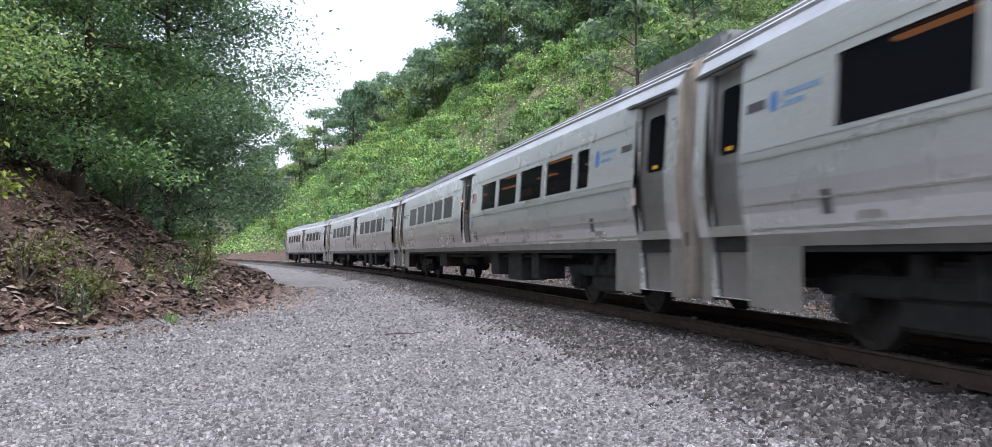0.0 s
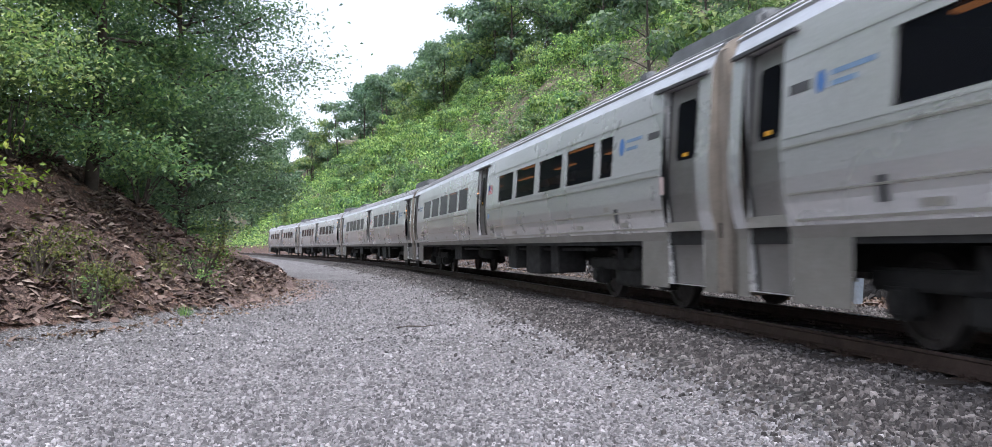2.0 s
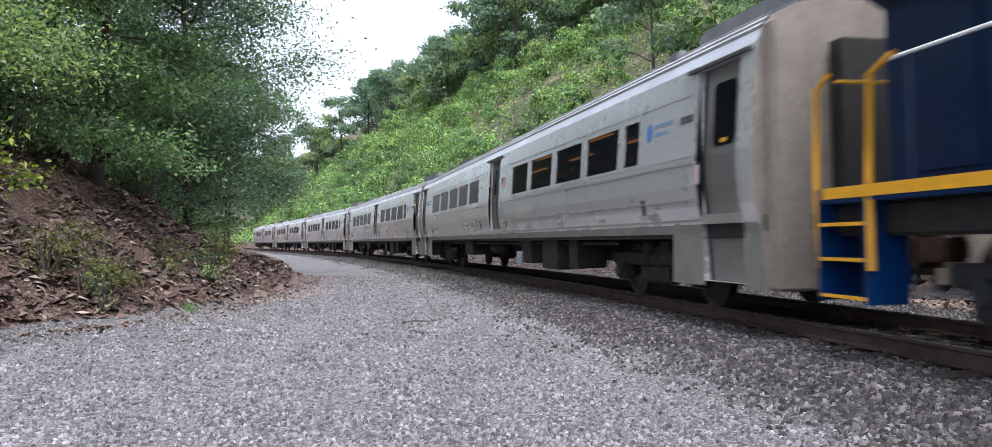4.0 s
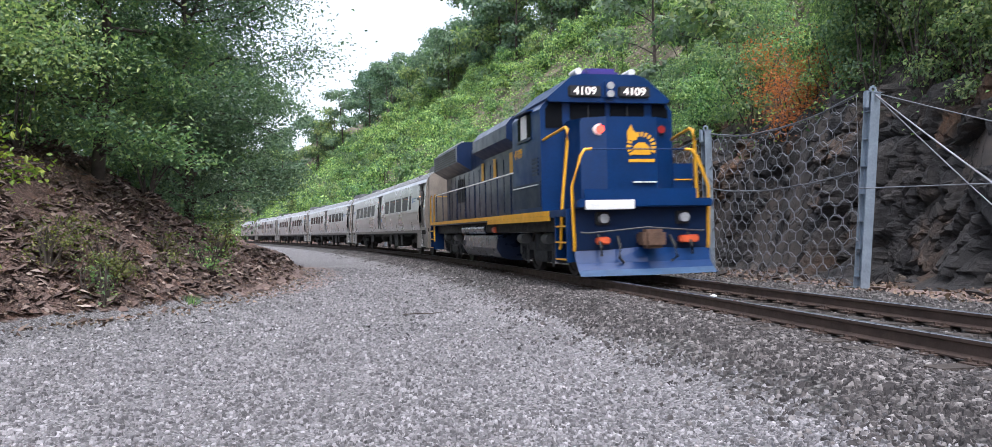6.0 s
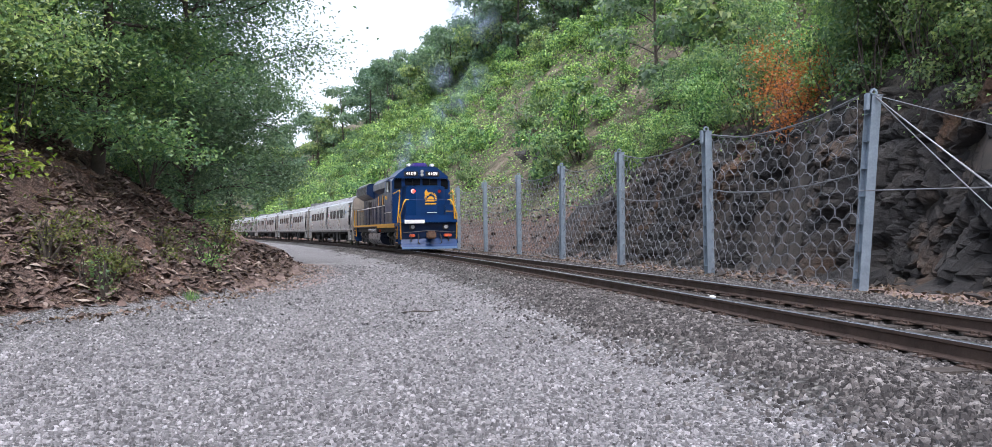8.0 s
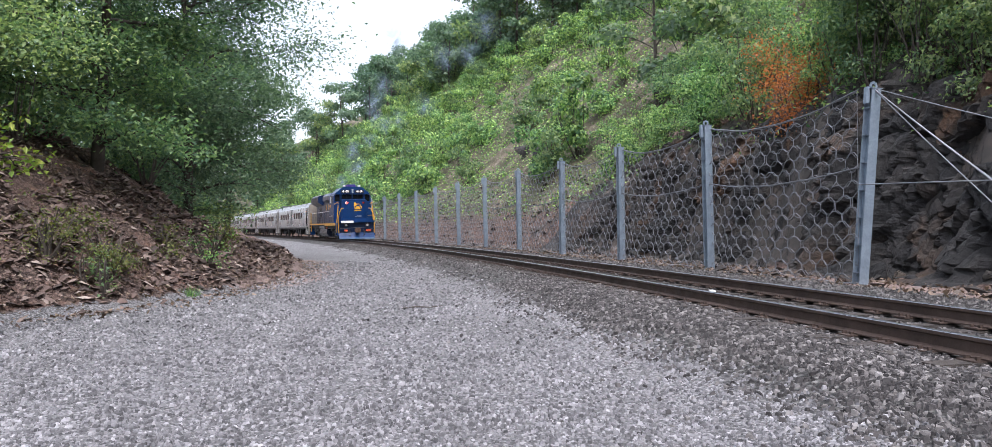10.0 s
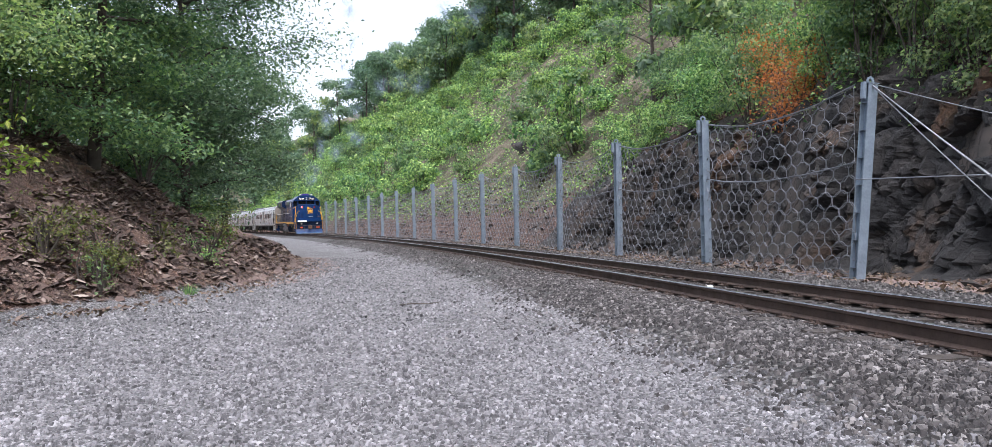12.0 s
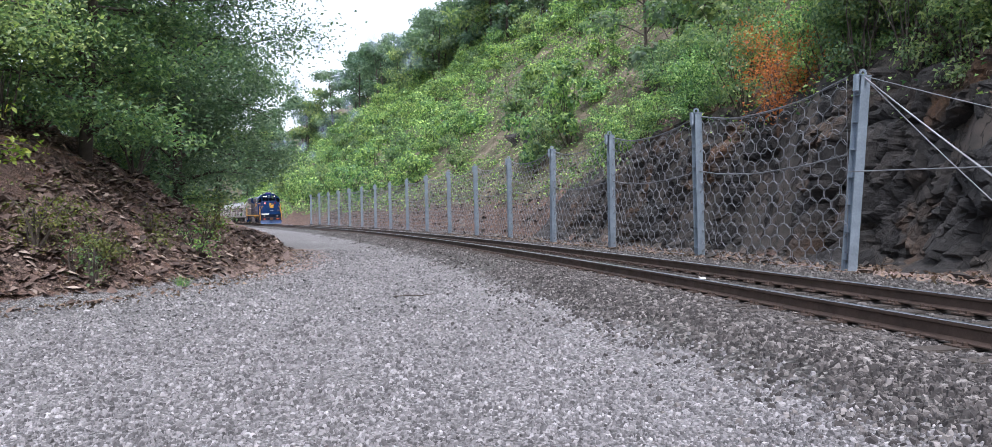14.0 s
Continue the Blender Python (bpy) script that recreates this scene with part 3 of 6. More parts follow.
    flat("number_bar", 23.85, 24.22, 2.42, 2.52, M_BOX)
    flat("number_bar", 1.58, 1.95, 2.40, 2.50, M_BOX)
    disc = bmesh.new()
    disc.faces.new([disc.verts.new(pt(2.12 + 0.08 * math.cos(w * 0.524), 2.44 + 0.11 * math.sin(w * 0.524), -0.004)) for w in range(12)])
    part("emblem", disc, M_LOGO, root, "blue round emblem")
    flat("lettering_bar", 2.28, 2.92, 2.46, 2.51, M_LETTER)
    flat("lettering_bar", 2.28, 2.66, 2.36, 2.41, M_LETTER)
    flat("notice", 24.28, 24.40, 1.62, 1.86, M_DECAL)
    flat("notice", 14.12, 14.30, 1.66, 1.78, M_LOGO)
    for e in (2.9, 22.6, 11.6, 14.5):
        flat("access_panel", e, e + 0.16, 1.28, 1.50, M_BOX, 0.006)
    for e in (11.3, 22.2):
        flat("access_plate", e, e + 0.2, 1.47, 1.55, M_RIVET, 0.005)
    # flag: seven red stripes on white and a blue canton
    flat("flag_field", 14.14, 14.54, 2.28, 2.50, M_FLAGWHITE, 0.004)
    for k in range(7):
        z = 2.28 + 0.22 * (2 * k) / 13
        flat("flag_stripe", 14.14, 14.54, z, z + 0.22 / 13, M_FLAGRED, 0.006)
    flat("flag_canton", 14.14, 14.31, 2.38, 2.50, M_FLAGBLUE, 0.008)


M_YELLOW = worn("yellow_paint", (0.72, 0.36, 0.012), 0.45, 0, 0.15)
M_LETTER = worn("pale_blue_lettering", (0.2, 0.3, 0.45), 0.45, 0.2, 0.15)
M_LOGO = worn("blue_decal", (0.06, 0.17, 0.42), 0.45, 0, 0.1)
M_DECAL = worn("pale_notice", (0.55, 0.42, 0.4), 0.5, 0, 0.2)
M_FLAGWHITE = worn("flag_white", (0.7, 0.7, 0.7), 0.5, 0, 0.05)
M_FLAGRED = worn("flag_red", (0.5, 0.03, 0.03), 0.5, 0, 0.05)
M_FLAGBLUE = worn("flag_blue", (0.02, 0.04, 0.2), 0.5, 0, 0.05)


def wheel_mesh(r=0.43, w=0.12):
    """Tread, flange, dished web and hub, with axle-box bolts that show its turning."""
    prof = [(0.0, 0.10), (0.09, 0.10), (0.10, 0.05), (r * 0.78, 0.03), (r * 0.82, w / 2), (r, w / 2), (r * 1.005, -w * 0.35), (r * 1.06, -w * 0.42), (r * 1.05, -w / 2), (r * 0.8, -w / 2), (r * 0.78, -0.03), (0.0, -0.03)]
    n = 24
    V, F = [], []
    for i in range(n):
        a = 2 * math.pi * i / n
        for (rr, y) in prof:
            V.append((rr * math.cos(a), y, rr * math.sin(a)))
    k = len(prof)
    for i in range(n):
        j = (i + 1) % n
        for q in range(k - 1):
            F.append((i * k + q, i * k + q + 1, j * k + q + 1, j * k + q))
    for b in range(6):
        a = 2 * math.pi * b / 6
        c = (0.2 * math.cos(a), 0.09, 0.2 * math.sin(a))
        o = len(V)
        for dx in (-0.025, 0.025):
            for dz in (-0.025, 0.025):
                V.append((c[0] + dx, c[1], c[2] + dz))
        F.append((o, o + 1, o + 3, o + 2))
    return V, F


WHEELS = []  # wheel, its place in the truck, its radius


def truck(root, x, base=2.6, r=0.43, mat=None, wide=1.02):
    """A two-axle truck: frame, bolster, springs, axle boxes, wheels."""
    t = new("truck")
    t.parent = root
    t.matrix_basis = pose(x, 0, 0)
    bm = bmesh.new()
    for sg in (-1, 1):
        y = sg * wide
        box(-base / 2 - 0.45, base / 2 + 0.45, y - 0.08, y + 0.08, 0.52, 0.72, 0.03, bm)
        box(-0.55, 0.55, y - 0.09, y + 0.09, 0.26, 0.55, 0.04, bm)
        for ax in (-base / 2, base / 2):
            box(ax - 0.17, ax + 0.17, y - 0.11, y + 0.13, 0.27, 0.60, 0.04, bm)
            cyl((ax, y + sg * 0.14, r), "y", 0.11, 0.06, 12, bm)
        for cx in (-0.33, 0.33):
            cyl((cx, y, 0.74), "z", 0.12, 0.34, 12, bm)
    box(-0.25, 0.25, -wide, wide, 0.55, 0.85, 0.04, bm)
    box(-base / 2 - 0.4, -base / 2 - 0.25, -wide, wide, 0.5, 0.64, 0.02, bm)
    box(base / 2 + 0.25, base / 2 + 0.4, -wide, wide, 0.5, 0.64, 0.02, bm)
    part("truck_frame", bm, mat or M_UNDER, t)
    for ax in (-base / 2, base / 2):
        for sg in (-1, 1):
            V, F = wheel_mesh(r)
            w = raw("wheel", [(a, b * sg, c) for a, b, c in V], F, M_WHEEL, t)
            w.matrix_basis = pose(ax, sg * (GAUGE / 2 + 0.04), r)
            WHEELS.append((w, (ax, sg * (GAUGE / 2 + 0.04), r), r))
    return t


M_WHEEL = worn("wheel_steel", (0.05, 0.045, 0.042), 0.55, 0.5, 0.3, 5, 40)


def passenger_car():
    root = tagged(new("passenger_car"), "stainless steel passenger rail car with dark tinted windows", "rail car", "cars of the train")
    for sg in (1, -1):
        car_side(sg, root)
    h = CAR_L / 2 - 0.3
    # ribbed roof
    top = [p for p in PROFILE if p[1] >= SHOULDER]
    pts = []
    arc = np.concatenate([[0.0], np.cumsum([math.dist(a, b) for a, b in zip(top[:-1], top[1:])])])
    ys, zs = [p[0] for p in top], [p[1] for p in top]
    for d in np.arange(0.0, arc[-1] - 0.1, 0.11):
        # a flat, then a raised rib with steep flanks
        for k, lift in ((0.0, 0.0), (0.052, 0.0), (0.06, 0.034), (0.096, 0.034), (0.104, 0.0)):
            up = lift if 0.1 < d < 1.5 else 0.0
            y, z = float(np.interp(d + k, arc, ys)), float(np.interp(d + k, arc, zs))
            pts.append((y + up * 0.45, z + up * 0.9))
    full = pts + [(0.0, 3.685)] + [(-y, z) for y, z in reversed(pts)]
    V, F = [], []
    xs = [-h, -h + 0.6, -h / 2, 0.0, h / 2, h - 0.6, h]
    for x in xs:
        for y, z in full:
            V.append((x, y, z))
    k = len(full)
    for i in range(len(xs) - 1):
        for j in range(k - 1):
            F.append((i * k + j, i * k + j + 1, (i + 1) * k + j + 1, (i + 1) * k + j))
    raw("roof", V, F, M_ROOF, root)
    # ends with their covers and the diaphragm
    for sx in (-1, 1):
        bm = bmesh.new()
        ring = [(p[0], p[1]) for p in PROFILE] + [(-p[0], p[1]) for p in reversed(PROFILE[:-1])]
        bm.faces.new([bm.verts.new((sx * h, y, z)) for y, z in ring])
        for sg in (-1, 1):
            box(sx * h - 0.02, sx * h + 0.02, *sorted((sg * 0.75, sg * 1.47)), 0.36, 1.02, 0, bm)
        part("end_wall", bm, M_TAN, root)
        for sg in (-1, 1):
            deep = 0.22 if sx < 0 else 0.07
            cb = box(min(sx * h, sx * (h + deep)), max(sx * h, sx * (h + deep)), *sorted((sg * 0.98, sg * 1.42)), 0.36, 3.28, 0.03)
            part("end_cover", cb, M_TAN, root)
            lb = cyl((sx * (h + 0.02), sg * 1.13, 2.72), "x", 0.1, 0.06, 14)
            part("marker_lamp", lb, M_BOX, root)
        db = bmesh.new()
        for q in range(3):
            x = sx * (h + 0.05 + 0.08 * q)
            box(min(x, x + sx * 0.05), max(x, x + sx * 0.05), -0.62, 0.62, 1.0, 3.12, 0.02, db)
        part("diaphragm", db, M_RUBBER, root)
        part("coupler", box(min(sx * (h - 0.3), sx * (h + 0.29)), max(sx * (h - 0.3), sx * (h + 0.29)), -0.12, 0.12, 0.7, 0.95, 0.04), M_UNDER, root)
        # air-conditioning unit on the roof
        x0, half, zt = (-(h - 1.35), 1.3, 3.90) if sx < 0 else (h - 5.6, 1.2, 3.80)
        ab = box(x0 - half, x0 + half, -0.78, 0.78, 3.53, zt, 0.08)
        part("roof_unit", ab, M_GRILLE, root)
        for sg in (-1, 1):
            vb = box(sx * (h - 2.4) - 0.16, sx * (h - 2.4) + 0.16, *sorted((sg * 1.12, sg * 1.28)), 3.37, 3.54, 0.03)
            part("roof_vent", vb, M_GRILLE, root)
    # floor, ceiling lights, seats row seen as dark shapes
    part("floor", box(-h, h, -1.45, 1.45, 0.94, 1.2), M_UNDER, root)
    part("partition", box(-h + 1.55, -h + 1.6, -1.4, 1.4, 1.2, 3.06), M_BOX, root)
    part("partition", box(h - 1.6, h - 1.55, -1.4, 1.4, 1.2, 3.06), M_BOX, root)
    for k in range(6):
        x = -9.6 + k * 3.7
        for sg in (-1, 1):
            part("ceiling_light", box(x, x + 1.5, *sorted((sg * 0.42, sg * 0.52)), 2.98, 3.01), M_CEILLIGHT, root)
    part("ceiling_panel", box(-h + 0.1, h - 0.1, -1.3, 1.3, 3.05, 3.09), M_BOX, root)
    seat = None
    for side in (-1, 1):
        for k in range(11):
            for x in (-9.9 + k * 0.82, 1.7 + k * 0.82):
                if seat is None:
                    seat = part("seat", box(0, 0.12, -0.45, 0.45, 1.6, 2.2, 0.03), M_SEAT, root)
                    ob = seat
                else:
                    ob = new("seat", seat.data)
                    ob.parent = root
                ob.matrix_basis = pose(x, side * 0.9, 0)
    # under the floor
    for x0, x1, z0 in ((-3.05, -2.3, 0.42), (-5.0, -3.9, 0.34), (-6.2, -5.7, 0.4), (3.4, 4.6, 0.52)):
        for sg in (-1, 1):
            part("equipment_box", box(x0, x1, *sorted((sg * 0.75, sg * 1.34)), z0, 0.95, 0.02), M_UNDERBOX, root)
    part("centre_sill", box(-h, h, -0.3, 0.3, 0.62, 0.98), M_UNDER, root)
    for sg in (-1, 1):
        part("brake_pipe", box(-8, 8, *sorted((sg * 1.2, sg * 1.26)), 0.84, 0.9), M_UNDER, root)
        part("air_tank", cyl((1.6, sg * 0.9, 0.74), "x", 0.17, 1.3, 16), M_UNDER, root, smooth=True)
    return root


M_UNDERBOX = worn("underfloor_box", (0.010, 0.0095, 0.0095), 0.75, 0.0, 0.4, 3, 30, 0.1)
M_GRILLE = worn("roof_unit_grey", (0.2, 0.21, 0.22), 0.6, 0.4, 0.3)
M_SEAT = worn("seat_cloth", (0.03, 0.035, 0.06), 0.9, 0, 0.3)


def make_cars():
    first = passenger_car()
    for x in (-9.1, 9.1):
        truck(first, x)
    cars = [first]
    for _ in range(4):
        c = copy_thing(first, Matrix())
        cars.append(c)
        for t in c.children:
            if t.name.startswith("truck"):
                for w in t.children:
                    if w.name.startswith("wheel"):
                        WHEELS.append((w, tuple(w.matrix_basis.translation), 0.43))
    cars[0]["label"] = "leading stainless steel cab car of the passenger train"
    return cars


# ---- locomotive ----
M_BLUE = worn("locomotive_blue", (0.0015, 0.027, 0.11), 0.4, 0.0, 0.22, 1.2, 30)
# Locomotive blue again, with the shade on hood and end plate in its colour.
M_BLUESHADED = worn("locomotive_blue_shaded", (0.003, 0.014, 0.05), 0.4, 0.0, 0.25, 1.0, 30, 0.0, 0.15)
for _m in (M_BLUE, M_BLUESHADED):
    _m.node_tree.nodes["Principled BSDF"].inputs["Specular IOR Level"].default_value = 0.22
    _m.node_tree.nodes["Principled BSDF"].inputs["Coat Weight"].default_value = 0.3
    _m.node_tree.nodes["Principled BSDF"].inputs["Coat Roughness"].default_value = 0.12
M_TANK = worn("fuel_tank_blue", (0.012, 0.02, 0.045), 0.28, 0.2, 0.3, 1.5, 30, 0.0, 0.3)
M_PLOW = worn("plow_pale_blue", (0.022, 0.065, 0.145), 0.55, 0.0, 0.25, 3, 30)
M_WHITE = worn("white_paint", (0.75, 0.75, 0.74), 0.45, 0, 0.1, 4, 30)
M_BLACK = worn("black_grille", (0.012, 0.012, 0.014), 0.6, 0.1, 0.3, 6, 40)
M_HOSE = worn("orange_hose", (0.62, 0.10, 0.03), 0.5, 0, 0.2, 5, 30)
M_KNUCKLE = worn("rusty_coupler", (0.13, 0.075, 0.05), 0.8, 0.2, 0.3, 6, 40, 0.3)
M_LENS = worn("lamp_lens", (0.8, 0.82, 0.85), 0.12, 0.6, 0.1)
M_REDLAMP = glow("red_marker_light", (1.0, 0.05, 0.03), 2.2)
M_REDOFF = worn("red_lens_unlit", (0.25, 0.02, 0.02), 0.2, 0, 0.1)


def prism(section, x0, x1):
    """A solid with a section in y and z between x0 and x1."""
    bm = bmesh.new()
    a = [bm.verts.new((x0, y, z)) for y, z in section]
    b = [bm.verts.new((x1, y, z)) for y, z in section]
    bm.faces.new(a)
    bm.faces.new(list(reversed(b)))
    n = len(section)
    for i in range(n):
        bm.faces.new((a[i], a[(i + 1) % n], b[(i + 1) % n], b[i]))
    return bm


def lettering(text, size, m, material, parent, name="lettering"):
    cu = bpy.data.curves.new(name, "FONT")
    cu.body, cu.size, cu.extrude, cu.align_x, cu.align_y = text, size, 0.003, "CENTER", "CENTER"
    tmp = bpy.data.objects.new("tmp", cu)
    scene.collection.objects.link(tmp)
    dg = bpy.context.evaluated_depsgraph_get()
    me = bpy.data.meshes.new_from_object(tmp.evaluated_get(dg))
    bpy.data.objects.remove(tmp)
    me.materials.clear()
    me.materials.append(material)
    ob = new(name, me)
    ob.parent = parent
    ob.matrix_basis = m
    return ob


def poly_part(name, pts, mat, root, label=""):
    bm = bmesh.new()
    bm.faces.new([bm.verts.new(p) for p in pts])
    return part(name, bm, mat, root, label)


def slab(name, pts, thick, mat, root, label=""):
    """A flat shape with thickness along x, facing the cab end."""
    bm = bmesh.new()
    f = bm.faces.new([bm.verts.new(p) for p in pts])
    r = bmesh.ops.extrude_face_region(bm, geom=[f])
    bmesh.ops.translate(bm, verts=[v for v in r["geom"] if isinstance(v, bmesh.types.BMVert)], vec=(-thick, 0, 0))
    return part(name, bm, mat, root, label)


def locomotive():
    root = tagged(new("locomotive"), "dark blue diesel locomotive with yellow handrails and sill stripe", "locomotive")
    # frame and walkway
    part("frame", box(-8.2, 8.3, -1.35, 1.35, 1.02, 1.34, 0.03), M_UNDER, root)
    part("walkway", box(-8.3, 8.35, -1.52, 1.52, 1.34, 1.50, 0.015), M_BLUE, root)
    for sg in (-1, 1):
        part("sill_stripe", box(-7.2, 8.2, *sorted((sg * 1.522, sg * 1.535)), 1.385, 1.495), M_YELLOW, root)
        part("sill_stripe", box(-7.2, -1.6, *sorted((sg * 1.50, sg * 1.53)), 1.27, 1.383), M_YELLOW, root)
    # long hood with chamfered top
    hood = part("long_hood", prism([(-0.86, 1.5), (-0.86, 4.0), (-0.62, 4.34), (0.62, 4.34), (0.86, 4.0), (0.86, 1.5)], -4.5, 8.15), M_BLUESHADED, root)
    for sg in (-1, 1):
        for i in range(15):
            x = -4.2 + i * 0.8
            part("hood_door", box(x, x + 0.72, *sorted((sg * 0.858, sg * 0.885)), 1.62, 3.25, 0.008), M_BLUESHADED, hood)
        for i in range(4):
            x = 4.5 + i * 0.35
            part("side_louvre", box(x, x + 0.2, *sorted((sg * 0.884, sg * 0.9)), 2.2, 3.1, 0), M_BLACK, hood)
        # White strip: the sky's reflection along the hood top is put into colour.
        part("hood_trim", box(-4.5, 8.1, *sorted((sg * 0.60, sg * 0.66)), 4.32, 4.37), M_WHITE, hood)
    # flared radiator section
    rad = part("radiator_section", prism([(-0.86, 3.30), (-1.36, 3.62), (-1.36, 4.18), (-1.16, 4.34), (1.16, 4.34), (1.36, 4.18), (1.36, 3.62), (0.86, 3.30)], 3.4, 8.17), M_BLUESHADED, root)
    for sg in (-1, 1):
        for i in range(6):
            z = 3.66 + i * 0.085
            part("radiator_slat", box(3.7, 7.9, *sorted((sg * 1.358, sg * 1.385)), z, z + 0.035), M_BLACK, rad)
        # White strip that paints the sky's sheen on the radiator's roof edge.
        part("roof_edge", box(3.4, 8.17, *sorted((sg * 1.10, sg * 1.19)), 4.33, 4.365), M_WHITE, rad)
    # dynamic brake bulge
    part("brake_housing", prism([(-0.86, 3.5), (-1.2, 3.72), (-1.2, 4.1), (-1.0, 4.36), (1.0, 4.36), (1.2, 4.1), (1.2, 3.72), (0.86, 3.5)], -2.6, 1.6), M_BLUESHADED, root)
    for x in (4.6, 5.9, 7.2, -0.6):
        fan = part("roof_fan", cyl((x, 0, 4.42), "z", 0.55, 0.18, 24), M_BLACK, root)
    part("exhaust_stack", box(2.2, 2.9, -0.22, 0.22, 4.3, 4.6, 0.03), M_BLACK, root)
    # cab
    sec = [(-1.53, 1.5), (-1.53, 3.86), (-1.38, 4.06), (-0.82, 4.56), (-0.6, 4.62), (0.6, 4.62), (0.82, 4.56), (1.38, 4.06), (1.53, 3.86), (1.53, 1.5)]
    cab = part("cab", prism(sec, -6.75, -4.45), M_BLUE, root)
    part("cab_roof", prism([(-1.42, 4.08), (-0.84, 4.60), (-0.6, 4.66), (0.6, 4.66), (0.84, 4.60), (1.42, 4.08), (1.36, 4.0), (-1.36, 4.0)], -6.9, -4.3), M_BLUE, root)
    part("roof_box", box(-6.5, -5.6, -0.42, 0.42, 4.62, 4.90, 0.09), M_VIOLET, root, "violet-blue roof equipment box")
    for sg in (-1, 1):
        part("horn", cyl((-6.5, sg * 0.62, 4.76), "x", 0.08, 0.42, 12), M_WHITE, root)
        part("horn_mount", box(-6.55, -6.4, sg * 0.62 - 0.03, sg * 0.62 + 0.03, 4.6, 4.74), M_UNDER, root)
    xf = -6.765
    for sg in (-1, 1):
        # windscreen, corner window, number board
        ws = slab("windscreen", [(xf, sg * 0.06, 3.62), (xf, sg * 0.86, 3.62), (xf, sg * 0.86, 4.05), (xf, sg * 0.06, 4.08)], 0.012, M_CABGLASS, root)
        part("wiper", box(xf - 0.035, xf - 0.02, sg * 0.45 - 0.012, sg * 0.45 + 0.012, 3.62, 3.95), M_RUBBER, root)
        slab("corner_window", [(xf, sg * 1.04, 3.42), (xf, sg * 1.42, 3.42), (xf, sg * 1.42, 3.86), (xf, sg * 1.3, 4.02), (xf, sg * 1.04, 4.02)], 0.012, M_CABGLASS, root)
        nb = part("number_board", box(-6.95, -6.74, *sorted((sg * 0.20, sg * 0.94)), 4.11, 4.38, 0.03), M_BLACK, root)
        lettering("4109", 0.26, Matrix.Translation((-6.957, sg * 0.57, 4.245)) @ pose(0, 0, 0, 0, 0, -90) @ pose(0, 0, 0, 90, 0, 0), M_NUMBER, root, "number")
        # side window with arm rest and wind deflector
        y0, y1 = sorted((sg * 1.528, sg * 1.545))
        part("side_window", box(-6.05, -5.0, y0, y1, 3.30, 3.86, 0), M_CABGLASS, root)
        part("window_frame", box(-6.1, -4.95, *sorted((sg * 1.53, sg * 1.56)), 3.24, 3.30), M_BLUESHADED, root)
        part("sliding_sash", box(-5.75, -5.35, *sorted((sg * 1.547, sg * 1.57)), 3.30, 3.86), M_WHITE, root, "pale sliding window sash")
        part("sun_visor", box(-6.15, -4.9, *sorted((sg * 1.5, sg * 1.66)), 3.90, 3.93), M_BLUE, root)
        for k in range(5):
            part("cab_louvre", box(-6.55, -6.1, *sorted((sg * 1.528, sg * 1.55)), 2.35 + k * 0.09, 2.40 + k * 0.09), M_BLUESHADED, root)
        part("battery_box", box(-6.7, -4.5, *sorted((sg * 1.528, sg * 1.545)), 1.6, 2.2, 0.005), M_BLUESHADED, root)
        rz = 180 if sg > 0 else 0
        lettering("4109", 0.34, Matrix.Translation((-4.95, sg * 1.534, 2.98)) @ pose(0, 0, 0, 0, 0, rz) @ pose(0, 0, 0, 90, 0, 0), M_YELLOW, root, "number")
        # railway initials as plain bars
        for x in (1.6, 0.0, -1.9):
            b1 = bmesh.new()
            box(x - 0.16, x + 0.16, *sorted((sg * 0.89, sg * 0.90)), 2.78, 3.38, 0, b1)
            part("initial_bar", b1, M_YELLOW, root)
    # headlights in a housing between the boards
    part("headlight_housing", box(-6.98, -6.74, -0.17, 0.17, 4.06, 4.52, 0.06), M_BLUE, root)
    for z in (4.19, 4.38):
        part("headlight", cyl((-6.99, 0, z), "x", 0.085, 0.03, 18), M_LENS, root)
    # short nose with bevelled corners
    plan = [(-6.7, -1.0), (-7.75, -1.0), (-8.05, -0.55), (-8.05, 0.55), (-7.75, 1.0), (-6.7, 1.0)]
    bm = bmesh.new()
    lo = [bm.verts.new((x, y, 1.5)) for x, y in plan]
    hi = [bm.verts.new((x, y, 3.5 if x < -7 else 3.58)) for x, y in plan]
    bm.faces.new(lo)
    bm.faces.new(hi)
    for i in range(6):
        bm.faces.new((lo[i], lo[(i + 1) % 6], hi[(i + 1) % 6], hi[i]))
    bmesh.ops.bevel(bm, geom=[e for e in bm.edges if e.verts[0].co.z > 3 and e.verts[1].co.z > 3], offset=0.05, segments=2, affect="EDGES")
    nose = part("short_nose", bm, M_BLUE, root)
    for sg, mat in ((1, M_REDLAMP), (-1, M_REDOFF)):
        c = (-7.95, sg * 0.66, 3.22)
        part("marker_light", cyl((c[0] - 0.02, c[1], c[2]), "x", 0.085, 0.12, 16), mat, nose, "red marker light")
        part("marker_rim", cyl((c[0] + 0.02, c[1], c[2]), "x", 0.13, 0.12, 16), M_WHITE if sg > 0 else M_BLUESHADED, nose)
    # round yellow emblem in plain shapes
    xe = -8.056
    cy, cz = -0.2, 2.84
    for k in range(14):
        a = radians(-28 + k * 18.2)
        b = a + radians(11)
        slab("emblem_ray", [(xe, cy - r * math.cos(w), cz + r * math.sin(w)) for r, w in ((0.32, a), (0.32, b), (0.22, b), (0.22, a))], 0.006, M_YELLOW, nose)
